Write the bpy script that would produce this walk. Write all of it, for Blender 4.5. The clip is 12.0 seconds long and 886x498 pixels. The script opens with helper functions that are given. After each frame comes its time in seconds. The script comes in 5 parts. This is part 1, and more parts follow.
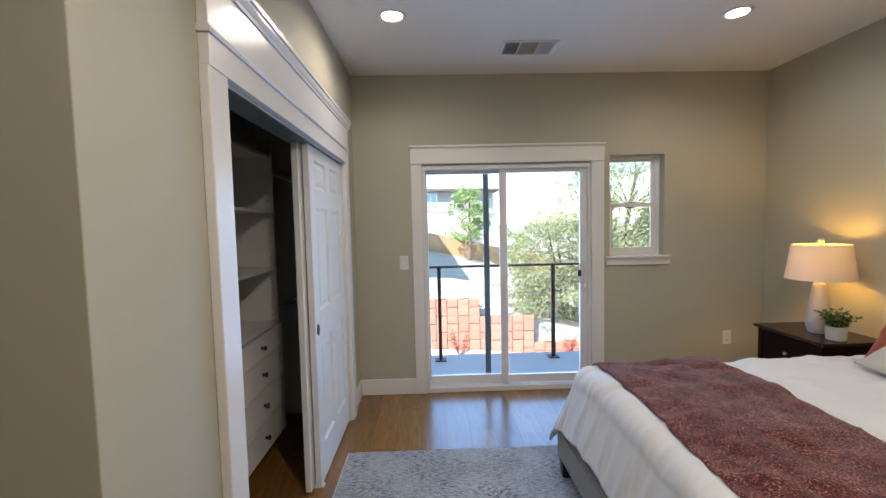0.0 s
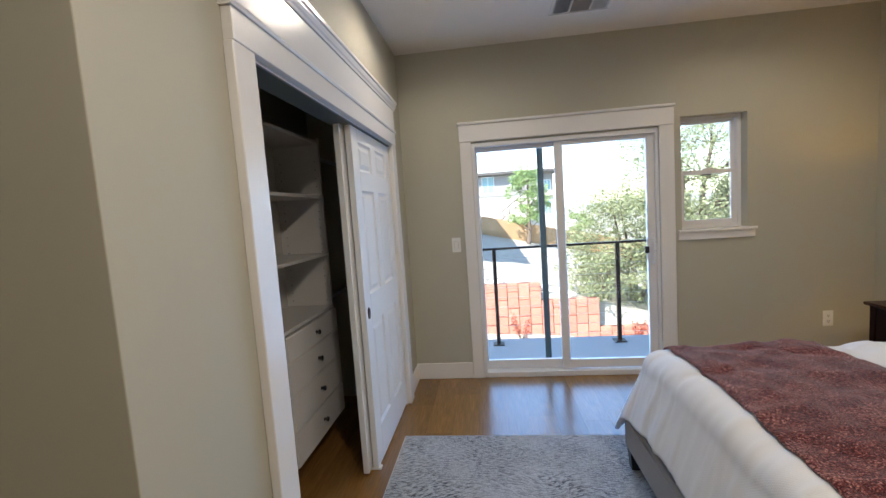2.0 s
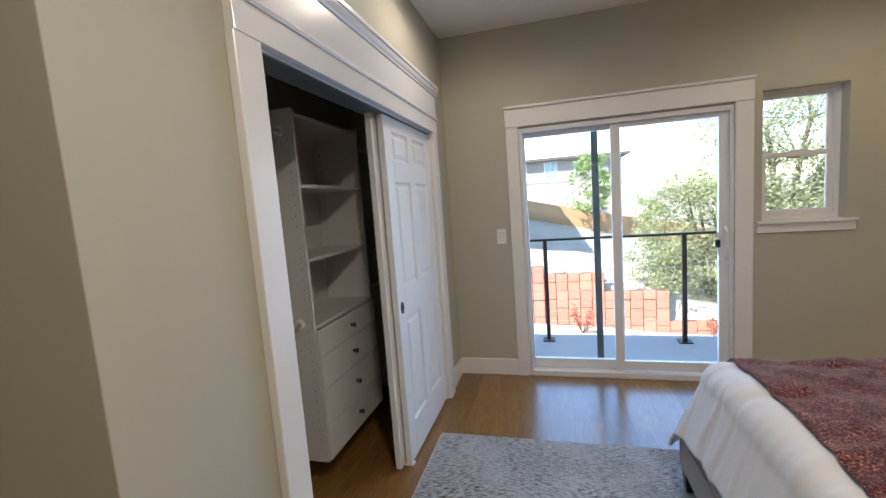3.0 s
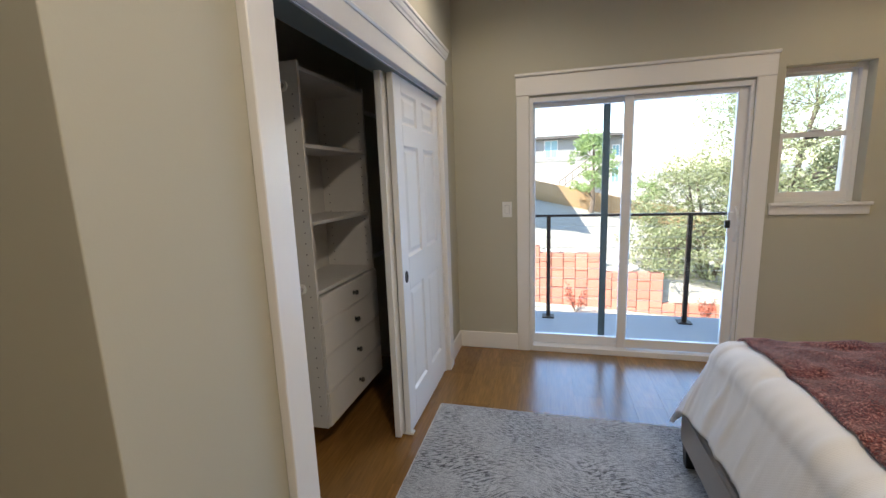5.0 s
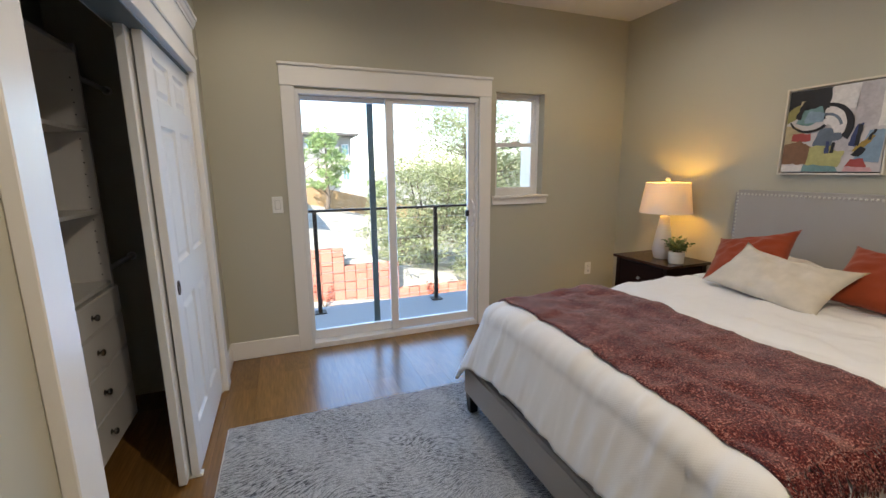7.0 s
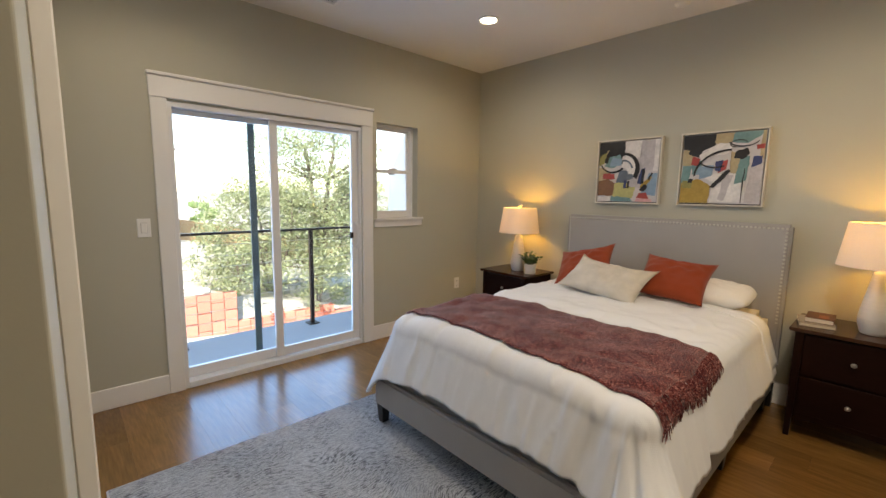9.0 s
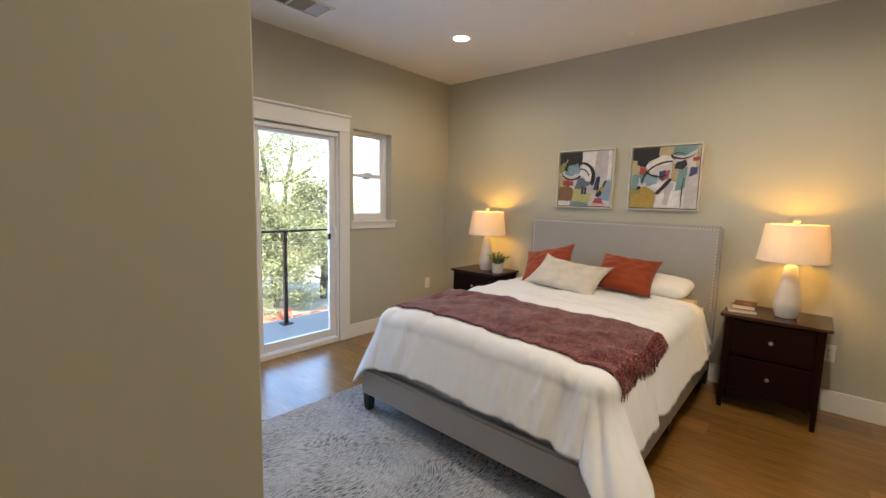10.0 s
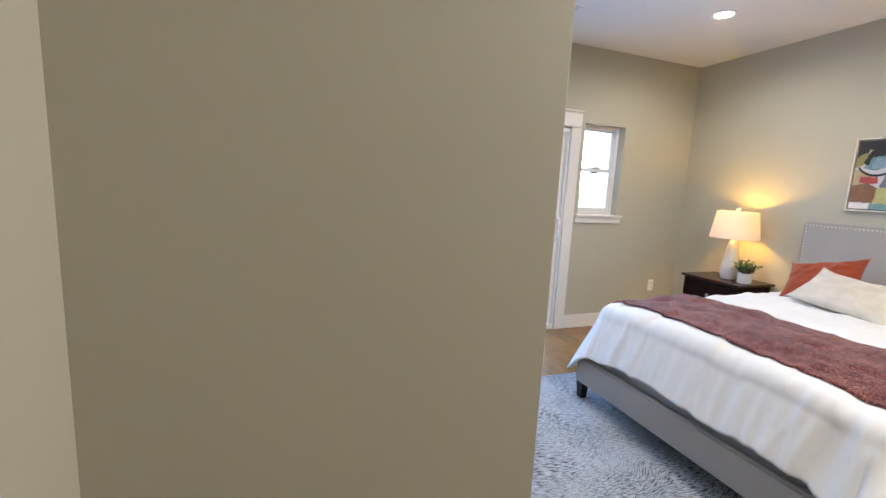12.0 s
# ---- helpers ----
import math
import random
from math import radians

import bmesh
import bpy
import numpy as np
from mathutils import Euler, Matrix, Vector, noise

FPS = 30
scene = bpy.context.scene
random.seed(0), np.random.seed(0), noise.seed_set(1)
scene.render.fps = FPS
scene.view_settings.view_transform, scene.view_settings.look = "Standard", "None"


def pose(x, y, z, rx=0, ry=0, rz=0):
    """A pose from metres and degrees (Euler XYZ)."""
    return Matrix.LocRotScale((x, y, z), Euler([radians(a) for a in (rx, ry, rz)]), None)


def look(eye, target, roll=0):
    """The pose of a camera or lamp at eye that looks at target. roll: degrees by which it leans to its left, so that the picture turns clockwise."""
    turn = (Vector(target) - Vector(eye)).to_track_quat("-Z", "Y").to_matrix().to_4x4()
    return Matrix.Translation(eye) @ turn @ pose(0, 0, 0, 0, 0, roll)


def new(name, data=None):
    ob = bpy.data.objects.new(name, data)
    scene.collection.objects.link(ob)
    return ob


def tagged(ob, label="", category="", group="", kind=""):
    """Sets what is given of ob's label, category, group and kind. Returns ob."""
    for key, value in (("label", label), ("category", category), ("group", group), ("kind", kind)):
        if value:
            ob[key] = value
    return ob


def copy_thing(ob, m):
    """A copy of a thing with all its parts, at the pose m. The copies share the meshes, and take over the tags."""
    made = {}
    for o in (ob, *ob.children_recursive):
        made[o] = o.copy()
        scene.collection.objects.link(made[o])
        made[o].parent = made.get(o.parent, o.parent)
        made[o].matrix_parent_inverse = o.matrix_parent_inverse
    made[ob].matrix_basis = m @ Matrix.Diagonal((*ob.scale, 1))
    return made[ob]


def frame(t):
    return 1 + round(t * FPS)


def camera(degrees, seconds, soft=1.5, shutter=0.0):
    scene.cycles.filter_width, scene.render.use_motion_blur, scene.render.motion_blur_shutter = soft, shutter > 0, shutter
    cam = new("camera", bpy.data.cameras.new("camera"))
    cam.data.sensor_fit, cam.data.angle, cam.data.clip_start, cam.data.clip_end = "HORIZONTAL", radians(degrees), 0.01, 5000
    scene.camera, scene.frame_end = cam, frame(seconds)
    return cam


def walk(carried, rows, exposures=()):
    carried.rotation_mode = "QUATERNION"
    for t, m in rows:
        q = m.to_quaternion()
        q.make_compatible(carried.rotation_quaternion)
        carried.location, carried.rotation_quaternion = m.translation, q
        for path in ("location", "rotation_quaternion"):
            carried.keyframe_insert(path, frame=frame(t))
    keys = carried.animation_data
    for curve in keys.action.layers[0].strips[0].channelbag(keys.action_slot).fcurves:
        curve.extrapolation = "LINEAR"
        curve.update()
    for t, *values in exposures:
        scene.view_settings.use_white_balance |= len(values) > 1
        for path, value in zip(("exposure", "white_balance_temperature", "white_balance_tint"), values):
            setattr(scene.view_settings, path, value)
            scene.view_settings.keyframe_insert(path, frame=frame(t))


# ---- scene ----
cam = camera(93.5, 12.0)
PATH = [
    (0, (-0.139, 0.062, 1.557), (-0.085, 2.057, 1.436), -1.3),
    (0.5, (-0.127, 0.07, 1.552), (-0.122, 2.066, 1.422), -1.7),
    (1, (-0.099, 0.083, 1.531), (-0.154, 2.078, 1.401), -2.3),
    (1.5, (-0.071, 0.128, 1.531), (-0.227, 2.115, 1.376), -2.7),
    (2, (-0.085, 0.176, 1.51), (-0.317, 2.155, 1.333), -3.9),
    (2.5, (-0.059, 0.262, 1.511), (-0.421, 2.22, 1.323), -4.2),
    (3, (0.04, 0.323, 1.527), (-0.48, 2.242, 1.308), -4.2),
    (5, (-0.041, 0.368, 1.483), (-0.542, 2.276, 1.149), -2.1),
    (5.5, (-0.146, 0.312, 1.463), (-0.484, 2.251, 1.105), -1.7),
    (6, (-0.233, 0.275, 1.453), (-0.212, 2.231, 1.037), -1.4),
    (6.5, (-0.286, 0.342, 1.463), (0.066, 2.269, 1.06), -1.0),
    (7, (-0.348, 0.369, 1.466), (0.351, 2.206, 1.093), -0.5),
    (9, (-0.805, 0.372, 1.469), (0.538, 1.832, 1.21), 0.9),
    (9.5, (-0.954, 0.35, 1.459), (0.501, 1.701, 1.225), 0.9),
    (10, (-1.087, 0.304, 1.449), (0.398, 1.624, 1.22), 1.4),
    (10.5, (-1.2, 0.272, 1.446), (0.229, 1.652, 1.212), 1.8),
    (11, (-1.276, 0.269, 1.456), (-0.044, 1.823, 1.197), 1.8),
    (11.5, (-1.269, 0.271, 1.463), (-0.294, 1.993, 1.171), 2.5),
    (12, (-1.296, 0.219, 1.442), (-0.616, 2.076, 1.146), 2.9),
]
walk(cam, [(t, look(eye, target, roll)) for t, eye, target, roll in PATH],
     [(0.0, 2.32, 6450, 10), (2.5, 2.30, 6500, 10), (5.0, 2.28, 6900, 10), (7.0, 2.32, 6850, 10), (9.5, 2.42, 7250, 10), (10.2, 2.70, 7200, 10), (11.0, 3.06, 6650, 10), (12.0, 3.22, 6000, 10)])


# ---- world, sun, exposure ----
world = bpy.data.worlds.new("sky")
scene.world = world
world.use_nodes = True
wn = world.node_tree
sky = wn.nodes.new("ShaderNodeTexSky")
sky.sky_type = "NISHITA"
sky.sun_disc = False
SUN_EL, SUN_AZ = radians(46), math.atan2(-0.72, -0.69)
sky.sun_elevation = SUN_EL
sky.sun_rotation = SUN_AZ
sky.dust_density, sky.ozone_density = 0.3, 2.5
wn.nodes["Background"].inputs["Strength"].default_value = 0.15
wn.links.new(sky.outputs["Color"], wn.nodes["Background"].inputs["Color"])
sun = new("sun", bpy.data.lights.new("sun", "SUN"))
sun.data.energy = 3.3
sun.data.angle = radians(0.5)
sun.data.color = (1.0, 0.95, 0.88)
SUN_FROM = Vector((-0.72 * math.cos(SUN_EL), -0.69 * math.cos(SUN_EL), math.sin(SUN_EL))) * 60
sun.matrix_world = look(SUN_FROM, (0, 0, 0))
scene.view_settings.exposure = 2.8
opening = new("sky_in_door", bpy.data.lights.new("sky_in_door", "AREA"))
opening.data.shape, opening.data.size, opening.data.size_y = "RECTANGLE", 1.45, 1.9
opening.data.energy = 6.0
opening.data.color = (0.19, 0.46, 1.0)
opening.matrix_world = look((0.56, 4.10, 1.10), (0.56, 0.0, 1.10))
CAN_WATTS, LAMP_WATTS = 0.85, 1.5

# ---- plan ----
CT = -0.808                              # face behind the closet casing
XL, XR, YF, CEIL = -0.820, 2.939, 3.83, 2.872
YB, XB, YN = -1.5, -1.584, 0.896          # back wall, hall wall, near wall face
XC = -1.52                               # closet back


# ---- materials ----
def mat(name, color, rough=0.5, metal=0.0, vary=0.06, scale=6.0, bump=0.0, bscale=200.0, grain=0.0, gscale=60.0, stretch=(1, 1, 1),
        per_object=0.0, spec=0.5, coords="Object", sheen=0.0):
    """Principled material: broad variation, fine grain and a fine bump."""
    m = bpy.data.materials.new(name)
    m.use_nodes = True
    nt = m.node_tree
    b = nt.nodes["Principled BSDF"]
    b.inputs["Roughness"].default_value = rough
    b.inputs["Metallic"].default_value = metal
    b.inputs["Specular IOR Level"].default_value = spec
    if sheen:
        b.inputs["Sheen Weight"].default_value = sheen
    tc = nt.nodes.new("ShaderNodeTexCoord")
    mp = nt.nodes.new("ShaderNodeMapping")
    mp.inputs["Scale"].default_value = stretch
    nt.links.new(tc.outputs[coords], mp.inputs["Vector"])
    n1 = nt.nodes.new("ShaderNodeTexNoise")
    n1.inputs["Scale"].default_value = scale
    n1.inputs["Detail"].default_value = 4
    nt.links.new(mp.outputs["Vector"], n1.inputs["Vector"])
    n2 = nt.nodes.new("ShaderNodeTexNoise")
    n2.inputs["Scale"].default_value = gscale
    n2.inputs["Detail"].default_value = 3
    nt.links.new(mp.outputs["Vector"], n2.inputs["Vector"])
    f = nt.nodes.new("ShaderNodeMath")
    f.operation = "MULTIPLY_ADD"
    nt.links.new(n1.outputs["Fac"], f.inputs[0])
    f.inputs[1].default_value = 2 * vary
    f.inputs[2].default_value = 1 - vary
    g = nt.nodes.new("ShaderNodeMath")
    g.operation = "MULTIPLY_ADD"
    nt.links.new(n2.outputs["Fac"], g.inputs[0])
    g.inputs[1].default_value = 2 * grain
    g.inputs[2].default_value = 1 - grain
    p = nt.nodes.new("ShaderNodeMath")
    p.operation = "MULTIPLY"
    nt.links.new(f.outputs[0], p.inputs[0])
    nt.links.new(g.outputs[0], p.inputs[1])
    value = p
    if per_object:
        oi = nt.nodes.new("ShaderNodeObjectInfo")
        q = nt.nodes.new("ShaderNodeMath")
        q.operation = "MULTIPLY_ADD"
        nt.links.new(oi.outputs["Random"], q.inputs[0])
        q.inputs[1].default_value = 2 * per_object
        q.inputs[2].default_value = 1 - per_object
        r = nt.nodes.new("ShaderNodeMath")
        r.operation = "MULTIPLY"
        nt.links.new(q.outputs[0], r.inputs[0])
        nt.links.new(p.outputs[0], r.inputs[1])
        value = r
    vm = nt.nodes.new("ShaderNodeVectorMath")
    vm.operation = "SCALE"
    vm.inputs[0].default_value = color
    nt.links.new(value.outputs[0], vm.inputs["Scale"])
    nt.links.new(vm.outputs["Vector"], b.inputs["Base Color"])
    if bump:
        n3 = nt.nodes.new("ShaderNodeTexNoise")
        n3.inputs["Scale"].default_value = bscale
        nt.links.new(mp.outputs["Vector"], n3.inputs["Vector"])
        bp = nt.nodes.new("ShaderNodeBump")
        bp.inputs["Strength"].default_value = bump
        bp.inputs["Distance"].default_value = 0.004
        nt.links.new(n3.outputs["Fac"], bp.inputs["Height"])
        nt.links.new(bp.outputs["Normal"], b.inputs["Normal"])
    return m


def emitter(name, color, strength):
    m = bpy.data.materials.new(name)
    m.use_nodes = True
    b = m.node_tree.nodes["Principled BSDF"]
    b.inputs["Base Color"].default_value = (0.8, 0.8, 0.8, 1)
    b.inputs["Emission Color"].default_value = (*color, 1)
    b.inputs["Emission Strength"].default_value = strength
    return m


def glass_mat(name, tint):
    """Thin pane: clear, with gloss by angle."""
    m = bpy.data.materials.new(name)
    m.use_nodes = True
    nt = m.node_tree
    nt.nodes.remove(nt.nodes["Principled BSDF"])
    tr = nt.nodes.new("ShaderNodeBsdfTransparent")
    tr.inputs["Color"].default_value = (*tint, 1)
    gl = nt.nodes.new("ShaderNodeBsdfGlossy")
    gl.inputs["Roughness"].default_value = 0.01
    fr = nt.nodes.new("ShaderNodeFresnel")
    fr.inputs["IOR"].default_value = 1.35
    mx = nt.nodes.new("ShaderNodeMixShader")
    nt.links.new(fr.outputs[0], mx.inputs[0])
    nt.links.new(tr.outputs[0], mx.inputs[1])
    nt.links.new(gl.outputs[0], mx.inputs[2])
    nt.links.new(mx.outputs[0], nt.nodes["Material Output"].inputs["Surface"])
    return m


def shade_mat():
    """Linen lampshade that lets light through."""
    m = mat("shade_linen", (0.80, 0.75, 0.68), 0.9, vary=0.05, grain=0.06, gscale=300, bump=0.2, bscale=500)
    nt = m.node_tree
    b = nt.nodes["Principled BSDF"]
    tl = nt.nodes.new("ShaderNodeBsdfTranslucent")
    tl.inputs["Color"].default_value = (0.85, 0.76, 0.66, 1)
    mx = nt.nodes.new("ShaderNodeMixShader")
    mx.inputs[0].default_value = 0.24
    nt.links.new(b.outputs[0], mx.inputs[1])
    nt.links.new(tl.outputs[0], mx.inputs[2])
    nt.links.new(mx.outputs[0], nt.nodes["Material Output"].inputs["Surface"])
    return m


def rug_mat():
    """Pale pile crossed by short dark dashes that follow slow curves."""
    m = mat("rug_pile", (0.5, 0.5, 0.5), 0.95, vary=0.1, spec=0.1, sheen=0.2)
    nt = m.node_tree
    b = nt.nodes["Principled BSDF"]

    def node(kind, **values):
        nd = nt.nodes.new(kind)
        for k, v in values.items():
            nd.inputs[k].default_value = v
        return nd

    def ramp(source, lo, hi):
        mr = node("ShaderNodeMapRange", **{"From Min": lo, "From Max": hi})
        nt.links.new(source, mr.inputs["Value"])
        return mr.outputs[0]

    def times(p, q):
        mu = nt.nodes.new("ShaderNodeMath")
        mu.operation = "MULTIPLY"
        nt.links.new(p, mu.inputs[0])
        nt.links.new(q, mu.inputs[1])
        return mu.outputs[0]

    tc = nt.nodes.new("ShaderNodeTexCoord")
    warp = node("ShaderNodeTexNoise", Scale=1.5, Detail=1.5)
    nt.links.new(tc.outputs["Object"], warp.inputs["Vector"])
    bent = nt.nodes.new("ShaderNodeVectorMath")
    bent.operation = "MULTIPLY_ADD"
    bent.inputs[1].default_value = (0.2, 0.55, 0)
    nt.links.new(warp.outputs["Color"], bent.inputs[0])
    nt.links.new(tc.outputs["Object"], bent.inputs[2])
    mp = node("ShaderNodeMapping", Scale=(24, 165, 1))
    nt.links.new(bent.outputs[0], mp.inputs["Vector"])
    dash = node("ShaderNodeTexNoise", Scale=1.0, Detail=2.0, Roughness=0.6)
    nt.links.new(mp.outputs[0], dash.inputs["Vector"])
    big = node("ShaderNodeTexNoise", Scale=3.2, Detail=3)
    nt.links.new(tc.outputs["Object"], big.inputs["Vector"])
    fleck = node("ShaderNodeTexNoise", Scale=150, Detail=2)
    nt.links.new(tc.outputs["Object"], fleck.inputs["Vector"])
    lines = times(ramp(dash.outputs["Fac"], 0.47, 0.60), ramp(big.outputs["Fac"], 0.25, 0.58))
    base = nt.nodes.new("ShaderNodeMix")
    base.data_type = "RGBA"
    base.inputs["A"].default_value = (0.245, 0.25, 0.255, 1)
    base.inputs["B"].default_value = (0.585, 0.60, 0.61, 1)
    nt.links.new(ramp(fleck.outputs["Fac"], 0.15, 0.75), base.inputs["Factor"])
    mx = nt.nodes.new("ShaderNodeMix")
    mx.data_type = "RGBA"
    mx.inputs["B"].default_value = (0.068, 0.071, 0.078, 1)
    nt.links.new(lines, mx.inputs["Factor"])
    nt.links.new(base.outputs["Result"], mx.inputs["A"])
    nt.links.new(mx.outputs["Result"], b.inputs["Base Color"])
    sub = nt.nodes.new("ShaderNodeMath")
    sub.operation = "SUBTRACT"
    nt.links.new(fleck.outputs["Fac"], sub.inputs[0])
    nt.links.new(lines, sub.inputs[1])
    bp = node("ShaderNodeBump", Strength=0.6, Distance=0.006)
    nt.links.new(sub.outputs[0], bp.inputs["Height"])
    nt.links.new(bp.outputs["Normal"], b.inputs["Normal"])
    return m


def knit_mat():
    """Slubby wine-red yarn, streaked along the rows."""
    m = mat("throw_yarn", (0.3, 0.1, 0.1), 0.95, spec=0.1, sheen=0.3)
    nt = m.node_tree
    b = nt.nodes["Principled BSDF"]
    tc = nt.nodes.new("ShaderNodeTexCoord")
    yarns = []
    for stretch in ((105, 240, 200), (240, 115, 115)):
        mp = nt.nodes.new("ShaderNodeMapping")
        mp.inputs["Scale"].default_value = stretch
        nt.links.new(tc.outputs["Object"], mp.inputs["Vector"])
        ny = nt.nodes.new("ShaderNodeTexNoise")
        ny.inputs["Scale"].default_value = 1
        ny.inputs["Detail"].default_value = 2
        nt.links.new(mp.outputs[0], ny.inputs["Vector"])
        yarns.append(ny)
    n1 = nt.nodes.new("ShaderNodeMath")
    n1.operation = "MAXIMUM"
    nt.links.new(yarns[0].outputs["Fac"], n1.inputs[0])
    nt.links.new(yarns[1].outputs["Fac"], n1.inputs[1])
    n2 = nt.nodes.new("ShaderNodeTexNoise")
    n2.inputs["Scale"].default_value = 9
    n2.inputs["Detail"].default_value = 3
    nt.links.new(tc.outputs["Object"], n2.inputs["Vector"])
    add = nt.nodes.new("ShaderNodeMath")
    add.operation = "MULTIPLY_ADD"
    nt.links.new(n2.outputs["Fac"], add.inputs[0])
    add.inputs[1].default_value = 0.22
    nt.links.new(n1.outputs[0], add.inputs[2])
    cr = nt.nodes.new("ShaderNodeValToRGB")
    e = cr.color_ramp.elements
    e[0].position, e[0].color = 0.60, (0.050, 0.007, 0.011, 1)
    e[1].position, e[1].color = 0.84, (0.62, 0.32, 0.27, 1)
    k = cr.color_ramp.elements.new(0.70)
    k.color = (0.165, 0.024, 0.020, 1)
    nt.links.new(add.outputs[0], cr.inputs["Fac"])
    nt.links.new(cr.outputs["Color"], b.inputs["Base Color"])
    bp = nt.nodes.new("ShaderNodeBump")
    bp.inputs["Strength"].default_value = 0.9
    bp.inputs["Distance"].default_value = 0.008
    nt.links.new(n1.outputs[0], bp.inputs["Height"])
    nt.links.new(bp.outputs["Normal"], b.inputs["Normal"])
    return m


def waffle_mat(name, color):
    """White cotton with a fine waffle weave."""
    m = mat(name, color, 0.9, vary=0.02, scale=3, spec=0.2, sheen=0.15)
    nt = m.node_tree
    b = nt.nodes["Principled BSDF"]
    tc = nt.nodes.new("ShaderNodeTexCoord")
    ws = []
    for axis in ("DIAGONAL", "Y"):
        w = nt.nodes.new("ShaderNodeTexWave")
        w.bands_direction = axis
        w.inputs["Scale"].default_value = 55
        w.inputs["Distortion"].default_value = 2.0
        w.inputs["Detail Scale"].default_value = 4
        nt.links.new(tc.outputs["Object"], w.inputs["Vector"])
        ws.append(w)
    mu = nt.nodes.new("ShaderNodeMath")
    mu.operation = "MULTIPLY"
    nt.links.new(ws[0].outputs["Fac"], mu.inputs[0])
    nt.links.new(ws[1].outputs["Fac"], mu.inputs[1])
    bp = nt.nodes.new("ShaderNodeBump")
    bp.inputs["Strength"].default_value = 0.12
    bp.inputs["Distance"].default_value = 0.004
    nt.links.new(mu.outputs[0], bp.inputs["Height"])
    nt.links.new(bp.outputs["Normal"], b.inputs["Normal"])
    return m


WALL = mat("wall_paint", (0.475, 0.455, 0.37), 0.75, vary=0.03, scale=1.5, bump=0.035, bscale=160, spec=0.3)
CEILING = mat("ceiling_paint", (0.78, 0.76, 0.73), 0.9, vary=0.02, bump=0.1, bscale=140, spec=0.2)
TRIM = mat("trim_paint", (0.80, 0.78, 0.75), 0.28, vary=0.02, scale=2, bump=0.03, bscale=40)
DOORPAINT = mat("door_paint", (0.80, 0.80, 0.79), 0.35, vary=0.02, scale=2, bump=0.04, bscale=60)
VINYL = mat("vinyl", (0.78, 0.77, 0.76), 0.35, vary=0.02)
MELAMINE = mat("melamine", (0.58, 0.56, 0.53), 0.45, vary=0.03)
PLASTIC = mat("white_plastic", (0.80, 0.79, 0.76), 0.35, vary=0.01)
PLANK = mat("oak_plank", (0.225, 0.110, 0.030), 0.25, vary=0.30, scale=1.6, grain=0.45, gscale=8, stretch=(11, 0.8, 1), per_object=0.22, bump=0.02, bscale=30, spec=0.9)
SUBFLOOR = mat("floor_joint", (0.10, 0.06, 0.03), 0.8)
RUG = rug_mat()
KNIT = knit_mat()
DUVET = waffle_mat("duvet_cotton", (0.77, 0.77, 0.77))
SHEET = mat("sheet_cotton", (0.80, 0.76, 0.70), 0.9, vary=0.03, bump=0.1, bscale=60, spec=0.2)
UPHOLSTERY = mat("grey_linen", (0.37, 0.350, 0.330), 0.9, vary=0.05, grain=0.08, gscale=300, bump=0.3, bscale=450, spec=0.2)
RUST = mat("rust_velvet", (0.27, 0.046, 0.014), 0.85, vary=0.18, scale=9, bump=0.3, bscale=120, sheen=0.2, spec=0.2)
BEIGE = mat("beige_weave", (0.58, 0.525, 0.44), 0.95, vary=0.25, scale=12, bump=0.4, bscale=220, spec=0.1)
BLACKLEG = mat("black_leg", (0.012, 0.011, 0.010), 0.4)
# one espresso wood: body colour darkened as shaded, top lighter as lamplit
ESPRESSO_SHADED = mat("espresso_shaded", (0.013, 0.0035, 0.0022), 0.5, vary=0.2, scale=3, spec=0.12, grain=0.25, gscale=12, stretch=(6, 1, 6))
ESPRESSO_LIT = mat("espresso_lit", (0.042, 0.016, 0.009), 0.25, vary=0.2, scale=3, grain=0.25, gscale=12, stretch=(8, 1, 6))
NICKEL = mat("nickel", (0.48, 0.46, 0.43), 0.3, 1.0, vary=0.03)
DARKNICKEL = mat("dark_nickel", (0.16, 0.15, 0.14), 0.2, 1.0, vary=0.05)
CERAMIC = mat("glazed_ceramic", (0.58, 0.56, 0.54), 0.3, vary=0.06, scale=14, bump=0.15, bscale=70)
SHADE = shade_mat()
BULB = emitter("bulb_glow", (1.0, 0.62, 0.25), 20.0)
CANGLOW = emitter("can_glow", (1.0, 0.86, 0.68), 14.0)
GLASS = glass_mat("clear_glass", (0.97, 0.985, 0.975))
DARKMETAL = mat("bronze_metal", (0.045, 0.032, 0.027), 0.45, 0.6, vary=0.1)
SCREENMETAL = mat("screen_frame", (0.09, 0.11, 0.105), 0.5, 0.2)
STEEL = mat("cable_steel", (0.45, 0.45, 0.45), 0.35, 1.0)
BLACKPLASTIC = mat("black_plastic", (0.012, 0.012, 0.013), 0.35)
# near-black colour stands in for the shade inside holes, slots and gaps
SLOT_SHADE = mat("slot_shade", (0.02, 0.02, 0.02), 0.8)
# white plastic greyed, shade of middle vent slats and switch gap in its colour
SHADED_PLASTIC = mat("shaded_plastic", (0.40, 0.39, 0.375), 0.5)
POT = mat("pot_stone", (0.60, 0.57, 0.52), 0.8, vary=0.1, scale=20, bump=0.3, bscale=90)
SOIL = mat("soil", (0.03, 0.02, 0.014), 0.95)
BOOKBROWN = mat("book_cloth_brown", (0.10, 0.045, 0.028), 0.7, vary=0.1)
BOOKORANGE = mat("book_title_patch", (0.20, 0.075, 0.04), 0.7)
BOOKPALE = mat("book_cloth_pale", (0.30, 0.25, 0.20), 0.7, vary=0.1)
